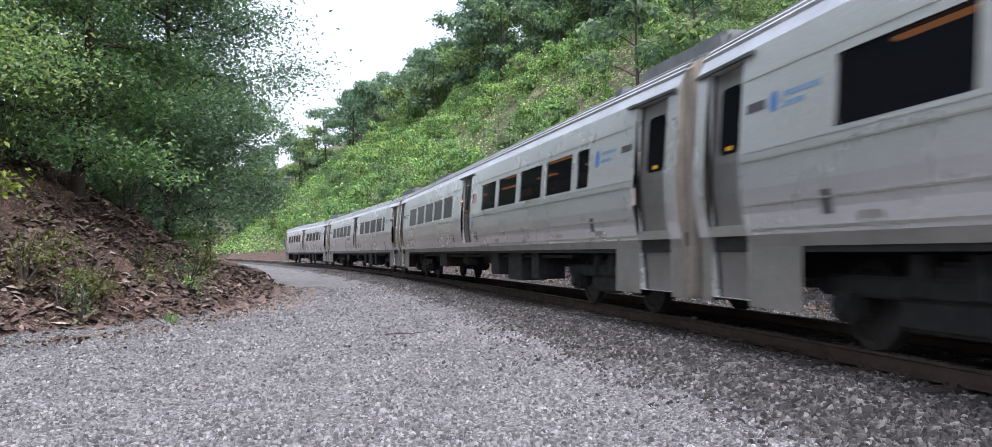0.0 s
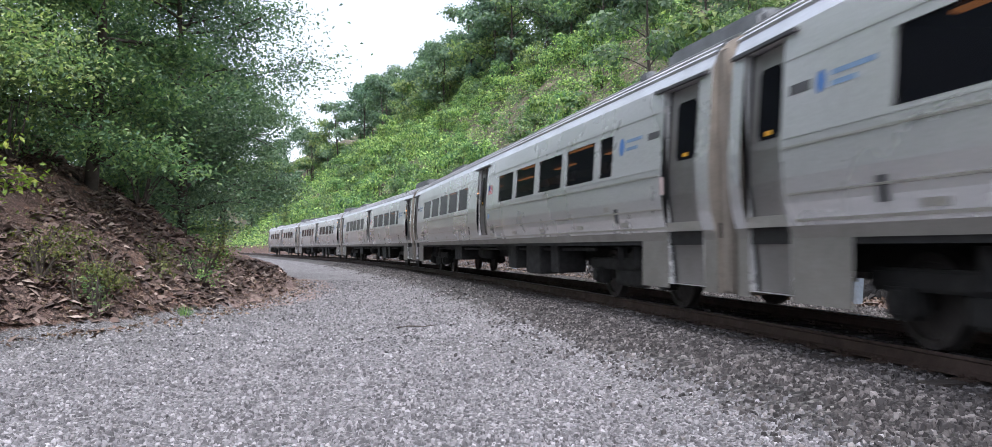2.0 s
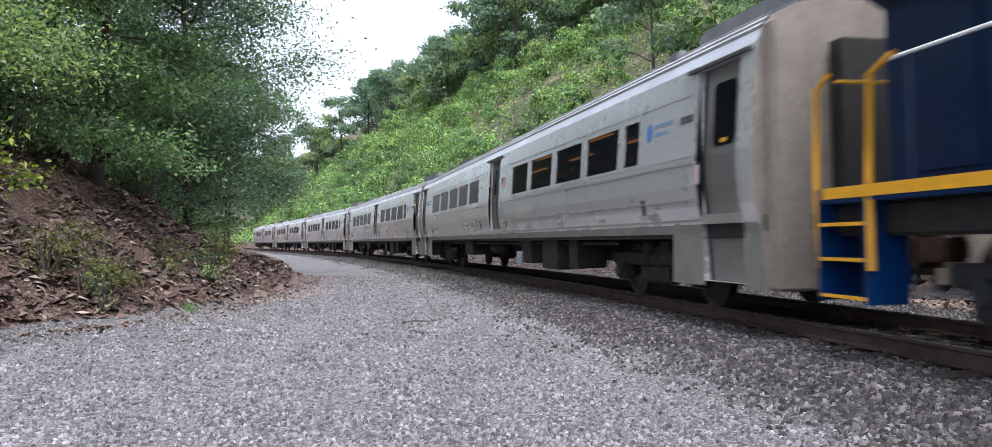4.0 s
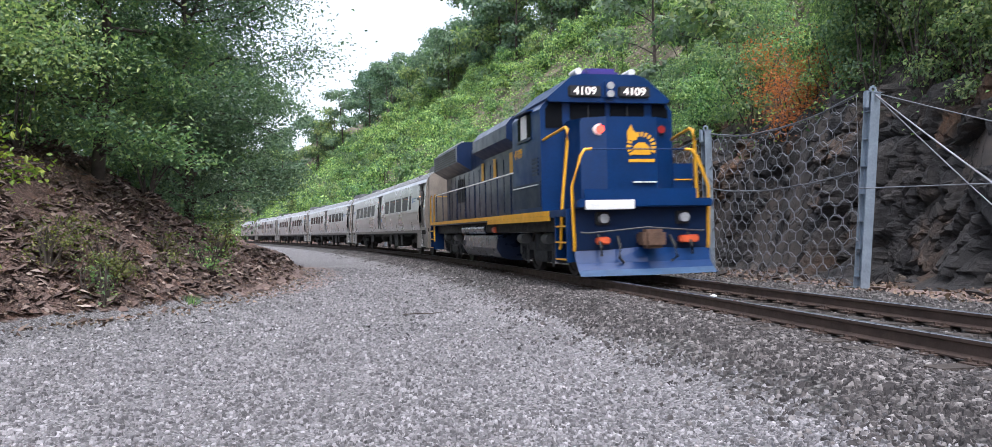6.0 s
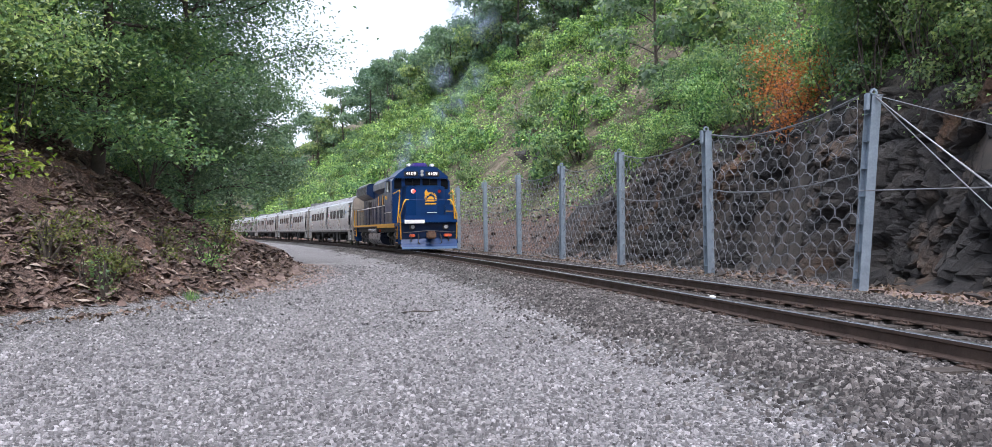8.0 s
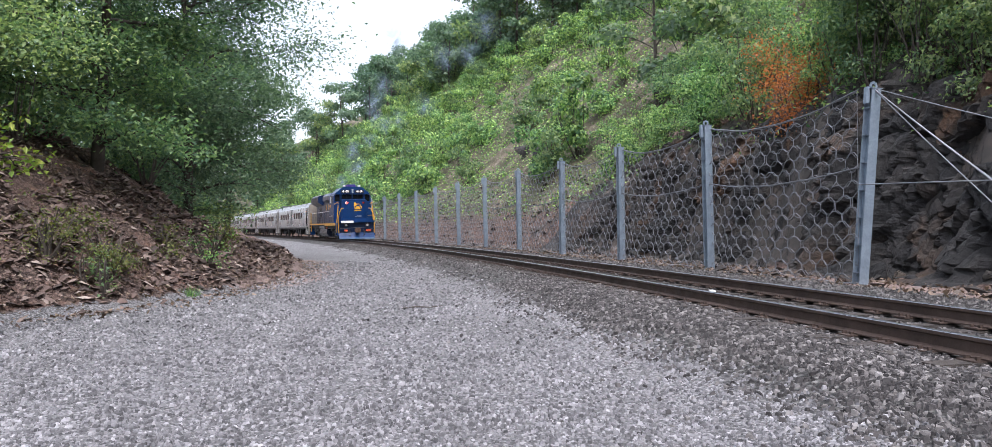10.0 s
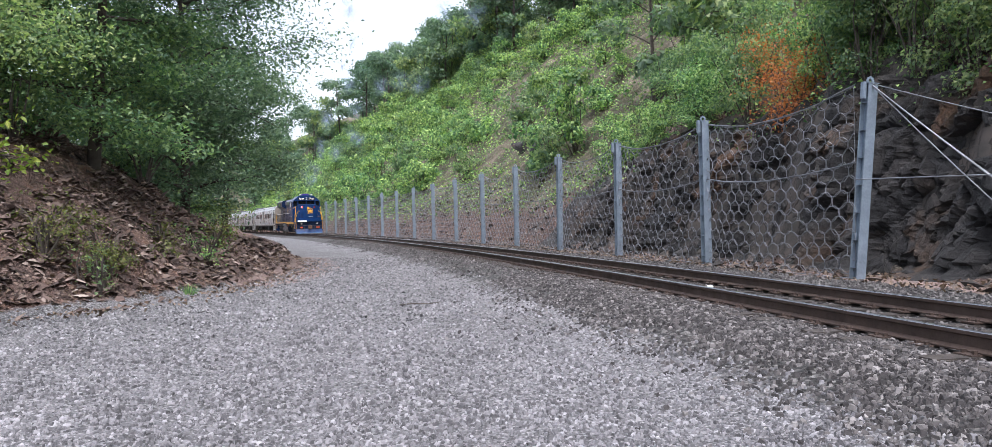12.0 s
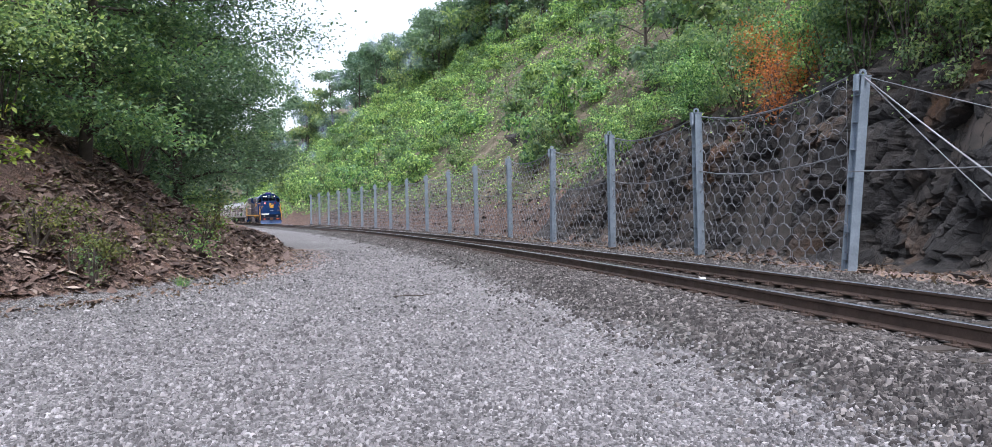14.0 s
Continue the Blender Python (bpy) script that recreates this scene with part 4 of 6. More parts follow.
    slab("emblem_figure", [(xe, cy + 0.10, 2.98), (xe, cy + 0.30, 2.98), (xe, cy + 0.31, 3.16), (xe, cy + 0.22, 3.32), (xe, cy + 0.17, 3.2), (xe, cy + 0.08, 3.1)], 0.007, M_YELLOW, nose)
    slab("emblem_base", [(xe, cy - 0.2, 2.66), (xe, cy + 0.2, 2.66), (xe, cy + 0.17, 2.84), (xe, cy + 0.07, 2.93), (xe, cy - 0.07, 2.93), (xe, cy - 0.17, 2.84)], 0.005, M_YELLOW, nose)
    slab("emblem_bar", [(xe, cy - 0.28, 2.50), (xe, cy + 0.28, 2.50), (xe, cy + 0.28, 2.57), (xe, cy - 0.28, 2.57)], 0.005, M_YELLOW, nose)
    part("nose_handle", box(-8.1, -8.06, -0.5, 0.0, 2.05, 2.08), M_WHITE, nose)
    part("nose_box", box(-7.75, -7.2, -1.5, -1.02, 1.5, 2.5, 0.02), M_BLUE, root)
    part("box_stripe", box(-7.765, -7.75, -1.46, -1.06, 2.12, 2.15), M_YELLOW, root)
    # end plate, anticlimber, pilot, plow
    # Shaded copy of the blue: the lower front's shade is in its colour.
    part("end_plate", box(-8.45, -8.3, -1.44, 1.44, 0.62, 1.5, 0.02), M_BLUESHADED, root)
    part("anticlimber", box(-8.70, -8.4, -1.42, 1.42, 1.5, 1.68, 0.03), M_BLUE, root)
    part("end_parapet", box(-8.45, -8.38, -1.2, 1.2, 1.66, 1.9, 0.01), M_BLUE, root)
    part("white_board", box(-8.75, -8.705, 0.28, 1.28, 1.46, 1.66, 0.008), M_WHITE, root)
    for sg in (-1, 1):
        part("ditch_light", cyl((-8.52, sg * 0.85, 1.28), "x", 0.1, 0.16, 18), M_LENS, root)
        part("ditch_housing", box(-8.52, -8.42, sg * 0.85 - 0.14, sg * 0.85 + 0.14, 1.14, 1.42, 0.02), M_BLACK, root)
        part("hose_fitting", box(-8.62, -8.44, *sorted((sg * 0.74, sg * (1.0 if sg > 0 else 1.14))), 0.74, 0.9, 0.03), M_HOSE, root, "orange hose fittings")
        tube("air_hose", [(-8.5, sg * 0.55, 0.9), (-8.68, sg * 0.57, 0.7), (-8.72, sg * 0.6, 0.45), (-8.66, sg * 0.5, 0.36)], 0.03, M_RUBBER, root, 6)
        tube("air_hose", [(-8.5, sg * 0.95, 0.95), (-8.66, sg * 0.95, 0.7), (-8.68, sg * 0.95, 0.5)], 0.03, M_RUBBER, root, 6)
        # stepwell
        for x0 in (-8.28, 7.6):
            for z in (0.42, 0.78, 1.12):
                part("step", box(x0, x0 + 0.66, *sorted((sg * 1.18, sg * 1.52)), z, z + 0.03), M_BLUE, root)
                part("step_edge", box(x0, x0 + 0.66, *sorted((sg * 1.52, sg * 1.532)), z, z + 0.035), M_YELLOW, root)
            part("step_back", box(x0, x0 + 0.66, *sorted((sg * 1.12, sg * 1.17)), 0.42, 1.34), M_BLUESHADED, root)
            part("step_side", box(x0 - 0.03 if x0 < 0 else x0 + 0.66, x0 if x0 < 0 else x0 + 0.69, *sorted((sg * 1.12, sg * 1.53)), 0.38, 1.36), M_BLUE, root)
            part("step_side", box(x0 + 0.66 if x0 < 0 else x0 - 0.03, x0 + 0.72 if x0 < 0 else x0, *sorted((sg * 1.12, sg * 1.53)), 0.38, 1.36), M_BLUE, root)
        y = sg * 1.42
        tube("handrail", [(-8.42, y, 0.62), (-8.46, y, 0.70), (-8.46, y * 1.02, 1.95), (-8.40, sg * 1.24, 2.60), (-8.37, sg * 1.14, 2.74), (-8.36, sg * 1.0, 2.75)], 0.034, M_YELLOW, root, 8)
        y = sg * 1.5
        tube("handrail", [(-7.8, y, 0.66), (-7.86, y, 0.70), (-7.94, y * 0.98, 1.7), (-8.04, y * 0.92, 2.95), (-8.03, y * 0.91, 3.2), (-7.9, y * 0.91, 3.27), (-6.76, y * 0.98, 3.14)], 0.034, M_YELLOW, root, 8)
        tube("handrail", [(8.3, y, 0.7), (8.34, y, 1.6), (8.3, y, 2.5), (8.1, y, 2.62)], 0.03, M_YELLOW, root, 8)
        tube("handrail", [(7.55, y, 0.7), (7.55, y, 1.6), (7.5, y, 2.5), (7.2, y, 2.62)], 0.03, M_YELLOW, root, 8)
        tube("walkway_rail", [(-4.4, sg * 1.48, 2.58), (7.3, sg * 1.48, 2.58)], 0.02, M_WHITE, root, 6)
        for i in range(9):
            x = -4.0 + i * 1.38
            tube("stanchion", [(x, sg * 1.48, 1.5), (x, sg * 1.48, 2.58)], 0.018, M_BLUESHADED, root, 5)
        tube("cab_grab_rail", [(-6.6, sg * 1.58, 2.12), (-4.6, sg * 1.58, 2.12)], 0.016, M_WHITE, root, 5)
        # fuel tank and reservoirs
        tube("air_reservoir", [(-0.6, sg * 1.24, 1.14), (2.7, sg * 1.24, 1.14)], 0.17, M_TANK, root, 14)
        for x in (-0.6, 2.7):
            part("reservoir_end", cyl((x, sg * 1.24, 1.14), "x", 0.168, 0.03, 14), M_TANK, root)
        part("tank_gauge", box(1.9, 2.1, *sorted((sg * 1.46, sg * 1.48)), 0.6, 0.8), M_BLACK, root)
        part("filler", box(-1.9, -1.6, *sorted((sg * 1.2, sg * 1.42)), 1.02, 1.2, 0.03), M_HOSE, root)
        for x in (-6.2, -4.2, 4.2, 6.2):
            part("brake_cylinder", cyl((x, sg * 1.22, 0.86), "x", 0.13, 0.4, 14), M_BOX, root)
            part("sand_pipe", box(x - 0.02, x + 0.02, *sorted((sg * 1.1, sg * 1.15)), 0.2, 1.0), M_BOX, root)
    tube("end_rail", [(-8.36, -1.05, 2.75), (-8.36, 1.05, 2.75)], 0.014, M_BLUE, root, 6)
    tube("end_rail", [(8.3, -1.3, 2.6), (8.3, 1.3, 2.6)], 0.02, M_YELLOW, root, 6)
    part("fuel_tank", prism([(-1.0, 0.22), (-1.32, 0.32), (-1.46, 0.58), (-1.42, 0.94), (-1.2, 1.0), (1.2, 1.0), (1.42, 0.94), (1.46, 0.58), (1.32, 0.32), (1.0, 0.22)], -2.3, 2.2), M_TANK, root)
    # V plow
    bm = bmesh.new()
    rows = []
    for z, off in ((0.62, 0.0), (0.36, 0.1), (0.22, 0.22), (0.10, 0.36)):
        rows.append([bm.verts.new((-8.42 - off - 0.16 * (1 - abs(y) / 1.5), y, z + (0.06 if abs(y) < 0.3 and z > 0.5 else 0))) for y in (-1.42, -0.8, 0.0, 0.8, 1.42)])
    for r0, r1 in zip(rows[:-1], rows[1:]):
        for i in range(4):
            bm.faces.new((r0[i], r0[i + 1], r1[i + 1], r1[i]))
    plow = part("snow_plow", bm, [M_BLUE, M_PLOW], root, "blue snow plow with a pale lower edge")
    # the lowest row of faces takes the paler blue
    for i, p in enumerate(plow.data.polygons):
        p.material_index = 1 if sum(plow.data.vertices[v].co.z for v in p.vertices) / 4 < 0.22 else 0
    # couplers and cut levers
    for x0, x1, k in ((-9.0, -8.4, -1), (8.3, 9.0, 1)):
        cb = box(x0, x1, -0.13, 0.13, 0.72, 0.98, 0.04)
        xk = x0 if k < 0 else x1
        box(min(xk, xk - k * 0.32), max(xk, xk - k * 0.32), -0.26, 0.2, 0.64, 1.04, 0.07, cb)
        part("coupler", cb, M_KNUCKLE, root)
    tube("cut_lever", [(-8.5, -1.3, 1.0), (-8.62, -1.2, 0.98), (-8.66, 0.0, 1.08), (-8.62, 1.2, 0.98), (-8.5, 1.3, 1.0)], 0.02, M_BOX, root, 6)
    # the body is a little lower than the rounded heights above
    for ob in root.children:
        ob.matrix_basis = Matrix.Diagonal((1, 1, 0.93, 1)) @ ob.matrix_basis
    for x in (-5.3, 5.3):
        truck(root, x, 2.75, 0.51, M_LOCOTRUCK, 1.05)
    return root


M_VIOLET = worn("violet_blue_paint", (0.05, 0.03, 0.22), 0.4, 0, 0.2, 5, 30)
M_NUMBER = glow("lit_number", (1.0, 0.88, 0.8), 0.55)
M_CABGLASS = glass_material("cab_glass", (0.2, 0.2, 0.2), 0.05)
M_LOCOTRUCK = worn("truck_blue_black", (0.011, 0.013, 0.018), 0.65, 0.1, 0.35, 3, 30, 0.2)


# ---- rockfall fence ----
def fence_point(k, z):
    s, u = 4.579 + 5.905 * k, 3.936
    x, y = su(s, u)
    return Vector((float(x), float(y), z - 0.3 + 0.02 * k))


POST_H = 3.85


def build_fence():
    root = tagged(new("rockfall_fence"), "tall galvanised rockfall fence with steel posts and ring netting", "fence")
    n = 17
    # an I-section post with stiffener plates and a cap
    bm = bmesh.new()
    for y in (-0.1, 0.1):
        box(-0.1, 0.1, y - 0.008, y + 0.008, 0, POST_H, 0, bm)
    box(-0.006, 0.006, -0.1, 0.1, 0, POST_H, 0, bm)
    for k in range(7):
        z = 0.3 + k * 0.53
        box(-0.095, 0.095, -0.092, 0.092, z, z + 0.012, 0, bm)
    box(-0.12, 0.12, -0.12, 0.12, POST_H, POST_H + 0.015, 0, bm)
    post = part("post", bm, M_GALV, root)
    base_bm = box(-0.22, 0.22, -0.22, 0.22, -0.5, 0.0, 0.02)
    box(-0.16, 0.16, -0.16, 0.16, 0.0, 0.03, 0, base_bm)
    foot = part("post_footing", base_bm, M_BOX, root)
    shackle_bm = bmesh.new()
    for k in range(8):
        a = k * math.pi / 4
        box(0.06 * math.cos(a) - 0.02, 0.06 * math.cos(a) + 0.02, -0.015, 0.015, POST_H + 0.07 + 0.06 * math.sin(a) - 0.02, POST_H + 0.07 + 0.06 * math.sin(a) + 0.02, 0, shackle_bm)
    box(-0.17, -0.09, -0.05, 0.05, POST_H - 0.3, POST_H + 0.03, 0.01, shackle_bm)
    shackle = part("shackle", shackle_bm, M_GALV, root)
    rnd = random.Random(8)
    for k in range(n):
        for ob in (post, foot, shackle):
            o = ob if k == 0 else ob.copy()
            if k:
                scene.collection.objects.link(o)
            p = fence_point(k, 0)
            lean = (5.0 if k == 0 else -0.6 + rnd.uniform(-0.6, 0.6))
            yaw = heading(4.579 + 5.905 * k)
            o.matrix_basis = Matrix.Translation(p) @ pose(0, 0, 0, 0, 0, yaw) @ (pose(0, 0, 0, 0, lean if ob is not foot else 0, 0))
    # ring netting, one panel a bay, hung from the top rope
    W, H = 5.905, POST_H - 0.08
    cw, rh = 0.44, 0.262
    lines = []

    def place(x, z, ph):
        f = x / W
        sag = 0.32 * 4 * f * (1 - f)
        zz = z * (1 - sag / H)
        return (x, 0.05 * math.sin(x * 3.1 + ph) * math.sin(z * 2.0) + 0.10 * math.sin(math.pi * f), zz + 0.012 * math.sin(x * 9 + z * 7))

    cols, rows = int(W / cw), int(H / rh)
    rj = random.Random(17)
    for r in range(rows + 1):
        for c in range(cols + 1):
            cx = (c + (0.5 if r % 2 else 0.0)) * cw + rj.uniform(-0.03, 0.03)
            cz = r * rh + 0.1 + rj.uniform(-0.025, 0.025)
            rx, rz = 0.235 * rj.uniform(0.92, 1.06), 0.185 * rj.uniform(0.92, 1.08)
            if cz > H + 0.02 or cx > W + 0.1:
                continue
            # a ring hangs a little flat where its neighbours pull at it
            lines.append([place(min(max(cx + rx * math.cos(w), 0.02), W - 0.02), min(max(cz + rz * math.sin(w), 0.03), H), 0.0)
                          for w in [2 * math.pi * (k + 0.5) / 8 for k in range(9)]])
    net = many_tubes("ring_net", lines, 0.008, M_WIRE, root, 3)
    top = many_tubes("top_rope", [[place(W * i / 12, H + 0.03, 0) for i in range(13)], [place(W * i / 12, H * 0.62, 0) for i in range(13)], [place(W * i / 12, 0.1, 0) for i in range(13)]], 0.016, M_WIRE, root, 5)
    for k in range(n - 1):
        a, b = fence_point(k, 0), fence_point(k + 1, 0)
        ang = math.degrees(math.atan2(b.y - a.y, b.x - a.x))
        for ob in (net, top):
            o = ob if k == 0 else ob.copy()
            if k:
                scene.collection.objects.link(o)
            o.matrix_basis = Matrix.Translation(a) @ pose(0, 0, 0, 0, 0, ang)
    # guy ropes from the end post's head
    p0 = fence_point(0, POST_H) + Vector((0.30, 0.03, 0))
    for (s1, u, z, r) in ((0.2, 4.85, 0.2, 0.014), (0.35, 5.0, 0.25, 0.010), (0.6, 4.8, -0.1, 0.011), (-0.9, 5.9, 1.5, 0.009)):
        x, y = su(s1, u)
        e = Vector((float(x), float(y), z))
        pts = [p0.lerp(e, f / 8) - Vector((0, 0, 0.06 * math.sin(math.pi * f / 8))) for f in range(9)]
        tube("guy_rope", pts, r, M_WIRE, root, 5)
    lo = fence_point(0, 2.0)
    x, y = su(-4.0, 5.2)
    tube("guy_rope", [lo.lerp(Vector((float(x), float(y), 1.45)), f / 6) for f in range(7)], 0.012, M_WIRE, root, 5)


build_fence()


# ---- plants ----
def leaves(centres, size, rng, up=0.5, length=1.6, facing=None, small=False):
    """Diamond leaves, each an island folded a little along the rib; small ones are pointed triangles."""
    n = len(centres)
    nrm = rng.normal(size=(n, 3))
    if facing is None:
        nrm[:, 2] = np.abs(nrm[:, 2]) + up
    else:
        nrm = facing + nrm * 0.42
    nrm /= np.linalg.norm(nrm, axis=1)[:, None]
    t = rng.normal(size=(n, 3))
    t -= (t * nrm).sum(1)[:, None] * nrm
    t /= np.linalg.norm(t, axis=1)[:, None]
    b = np.cross(nrm, t)
    s = (size * rng.uniform(0.6, 1.35, n))[:, None]
    tip = centres + t * s * length * 0.5 - np.array([0, 0, 0.15]) * s
    tail = centres - t * s * length * 0.5
    fold = nrm * s * 0.12
    left = centres + b * s * 0.42 + fold
    right = centres - b * s * 0.42 + fold
    if small:
        return np.stack([left - t * s * 0.3, tip, right - t * s * 0.3], 1).reshape(-1, 3), np.arange(n * 3).reshape(n, 3)
    V = np.stack([tail, left, tip, right], 1).reshape(-1, 3)
    F = np.arange(n * 4).reshape(n, 4)
    return V, F


def clumps(rng, centres, radii, n, squash=0.8):
    """Places and outward directions on the upper skins of rounded clumps."""
    w = np.asarray(radii) ** 2
    pick = rng.choice(len(centres), n, p=w / w.sum())
    v = rng.normal(size=(n, 3))
    v /= np.linalg.norm(v, axis=1)[:, None]
    v[:, 2] = np.where(v[:, 2] < -0.35, -v[:, 2], v[:, 2])
    r = np.asarray(radii)[pick] * (0.5 + 0.68 * rng.rand(n) ** 0.8)
    pos = np.asarray(centres)[pick] + v * r[:, None] * np.array([1, 1, squash])
    return pos, v + np.array([0, 0, 0.25])


def limb(rng, start, end, r0, bend=0.12, steps=6):
    a, b = np.array(start, float), np.array(end, float)
    d = np.linalg.norm(b - a)
    off = rng.normal(size=3) * bend * d
    pts = [tuple(a + (b - a) * f + off * math.sin(math.pi * f) * 0.6 + np.array([0, 0, 0.08 * d]) * math.sin(math.pi * f)) for f in np.linspace(0, 1, steps)]
    return pts, [max(r0 * (1 - 0.85 * f), 0.008) for f in np.linspace(0, 1, steps)]


def tree(name, seed, height, spread, bare, n_limbs, n_leaf, leaf_size, mat, lean=(0.0, 0.0), droop=0.45, layered=0.42, trunk_r=0.2, label="", category="tree", stems=1, round_crown=False):
    """A tapered trunk, limbs and twigs, and leaves in sprays round the twigs."""
    rng = np.random.RandomState(seed)
    root = tagged(new(name), label, category)
    V, F = [], []

    def add(pts, radii, sides=6):
        v, f = tube_arrays(pts, radii, sides)
        o = len(V)
        V.extend(tuple(q) for q in v)
        F.extend(tuple(i + o for i in q) for q in f)

    sprays = []
    for st in range(stems):
        bx, by = (rng.normal(size=2) * 0.25 * (st > 0))
        tx, ty = lean[0] + rng.normal() * 0.04 * height + bx * 3, lean[1] + rng.normal() * 0.04 * height + by * 3
        trunk = [(bx + tx * f ** 1.5 + 0.1 * math.sin(5 * f + seed), by + ty * f ** 1.5 + 0.1 * math.cos(4 * f), height * 0.95 * f - 0.3) for f in np.linspace(0, 1, 9)]
        add(trunk, [trunk_r * (1 - 0.9 * f) + 0.01 for f in np.linspace(0, 1, 9)], 8)
        for i in range(n_limbs):
            h = bare + (0.97 - bare) * ((i + rng.uniform(0, 1)) / n_limbs)
            k = h * 8
            i0 = min(int(k), 7)
            p = np.array(trunk[i0]) * (1 - (k - i0)) + np.array(trunk[i0 + 1]) * (k - i0)
            az = rng.uniform(0, 6.283)
            f = (h - bare) / (1 - bare)
            reach = spread * (0.45 + 0.75 * math.sin(math.pi * min(0.12 + 0.85 * f, 1.0))) * rng.uniform(0.6, 1.15) * (1.0 - 0.5 * f)
            rise = reach * rng.uniform(0.1, 0.6) * (0.4 + f)
            e = p + np.array([reach * math.cos(az), reach * math.sin(az), rise])
            pts, rad = limb(rng, p, e, trunk_r * 0.42 * (1.1 - 0.6 * f))
            add(pts, rad, 5)
            for _ in range(2 if round_crown else 5):
                q = np.array(pts[rng.randint(2, 6)])
                w = az + rng.normal() * 0.9
                te = q + np.array([math.cos(w), math.sin(w), rng.uniform(-droop, 0.35)]) * reach * rng.uniform(0.2, 0.5)
                tp, tr_ = limb(rng, q, te, trunk_r * 0.12, 0.1, 4)
                add(tp, tr_, 3)
                for g in np.linspace(0.25, 1.1, 4):
                    sprays.append(q + (te - q) * g)
    raw("trunk", V, F, M_BARK, root, smooth=True)
    sp = np.array(sprays)
    pick = rng.randint(0, len(sp), n_leaf)
    size = spread * 0.13
    off = rng.normal(size=(n_leaf, 3)) * np.array([size, size, size * layered])
    off[:, 2] -= droop * 0.5 * np.hypot(off[:, 0], off[:, 1])
    if round_crown:
        heads = sp[rng.choice(len(sp), 64, replace=False)]
        pos, face_dir = clumps(rng, heads, spread * rng.uniform(0.2, 0.4, 64), n_leaf)
        LV, LF = leaves(pos, leaf_size, rng, facing=face_dir, small=True)
    else:
        LV, LF = leaves(sp[pick] + off, leaf_size, rng, small=leaf_size > 0.095)
    raw("crown", LV, LF, mat, root)
    return root


def xyz(s, u, dz=0.0):
    x, y = su(s, u)
    return float(x), float(y), float(ground_z(s, u)) + dz


def locate(x, y):
    """Track coordinates of a place in plan."""
    i = int(np.argmin((LX - x) ** 2 + (LY - y) ** 2))
    a = LA[i]
    u = (x - LX[i]) * math.cos(a) + (y - LY[i]) * math.sin(a)
    return LS[i], u


def locate_all(x, y):
    """Track coordinates of many places in plan."""
    i = np.concatenate([np.argmin((LX[None] - a[:, None]) ** 2 + (LY[None] - b[:, None]) ** 2, 1)
                        for a, b in zip(np.array_split(x, 1 + len(x) // 4000), np.array_split(y, 1 + len(x) // 4000))])
    a = LA[i]
    return np.stack([LS[i] + (LX[i] - x) * np.sin(a) + (y - LY[i]) * np.cos(a), (x - LX[i]) * np.cos(a) + (y - LY[i]) * np.sin(a)], 1)


def ground_at(x, y):
    s, u = locate(x, y)
    return float(ground_z(s, u))


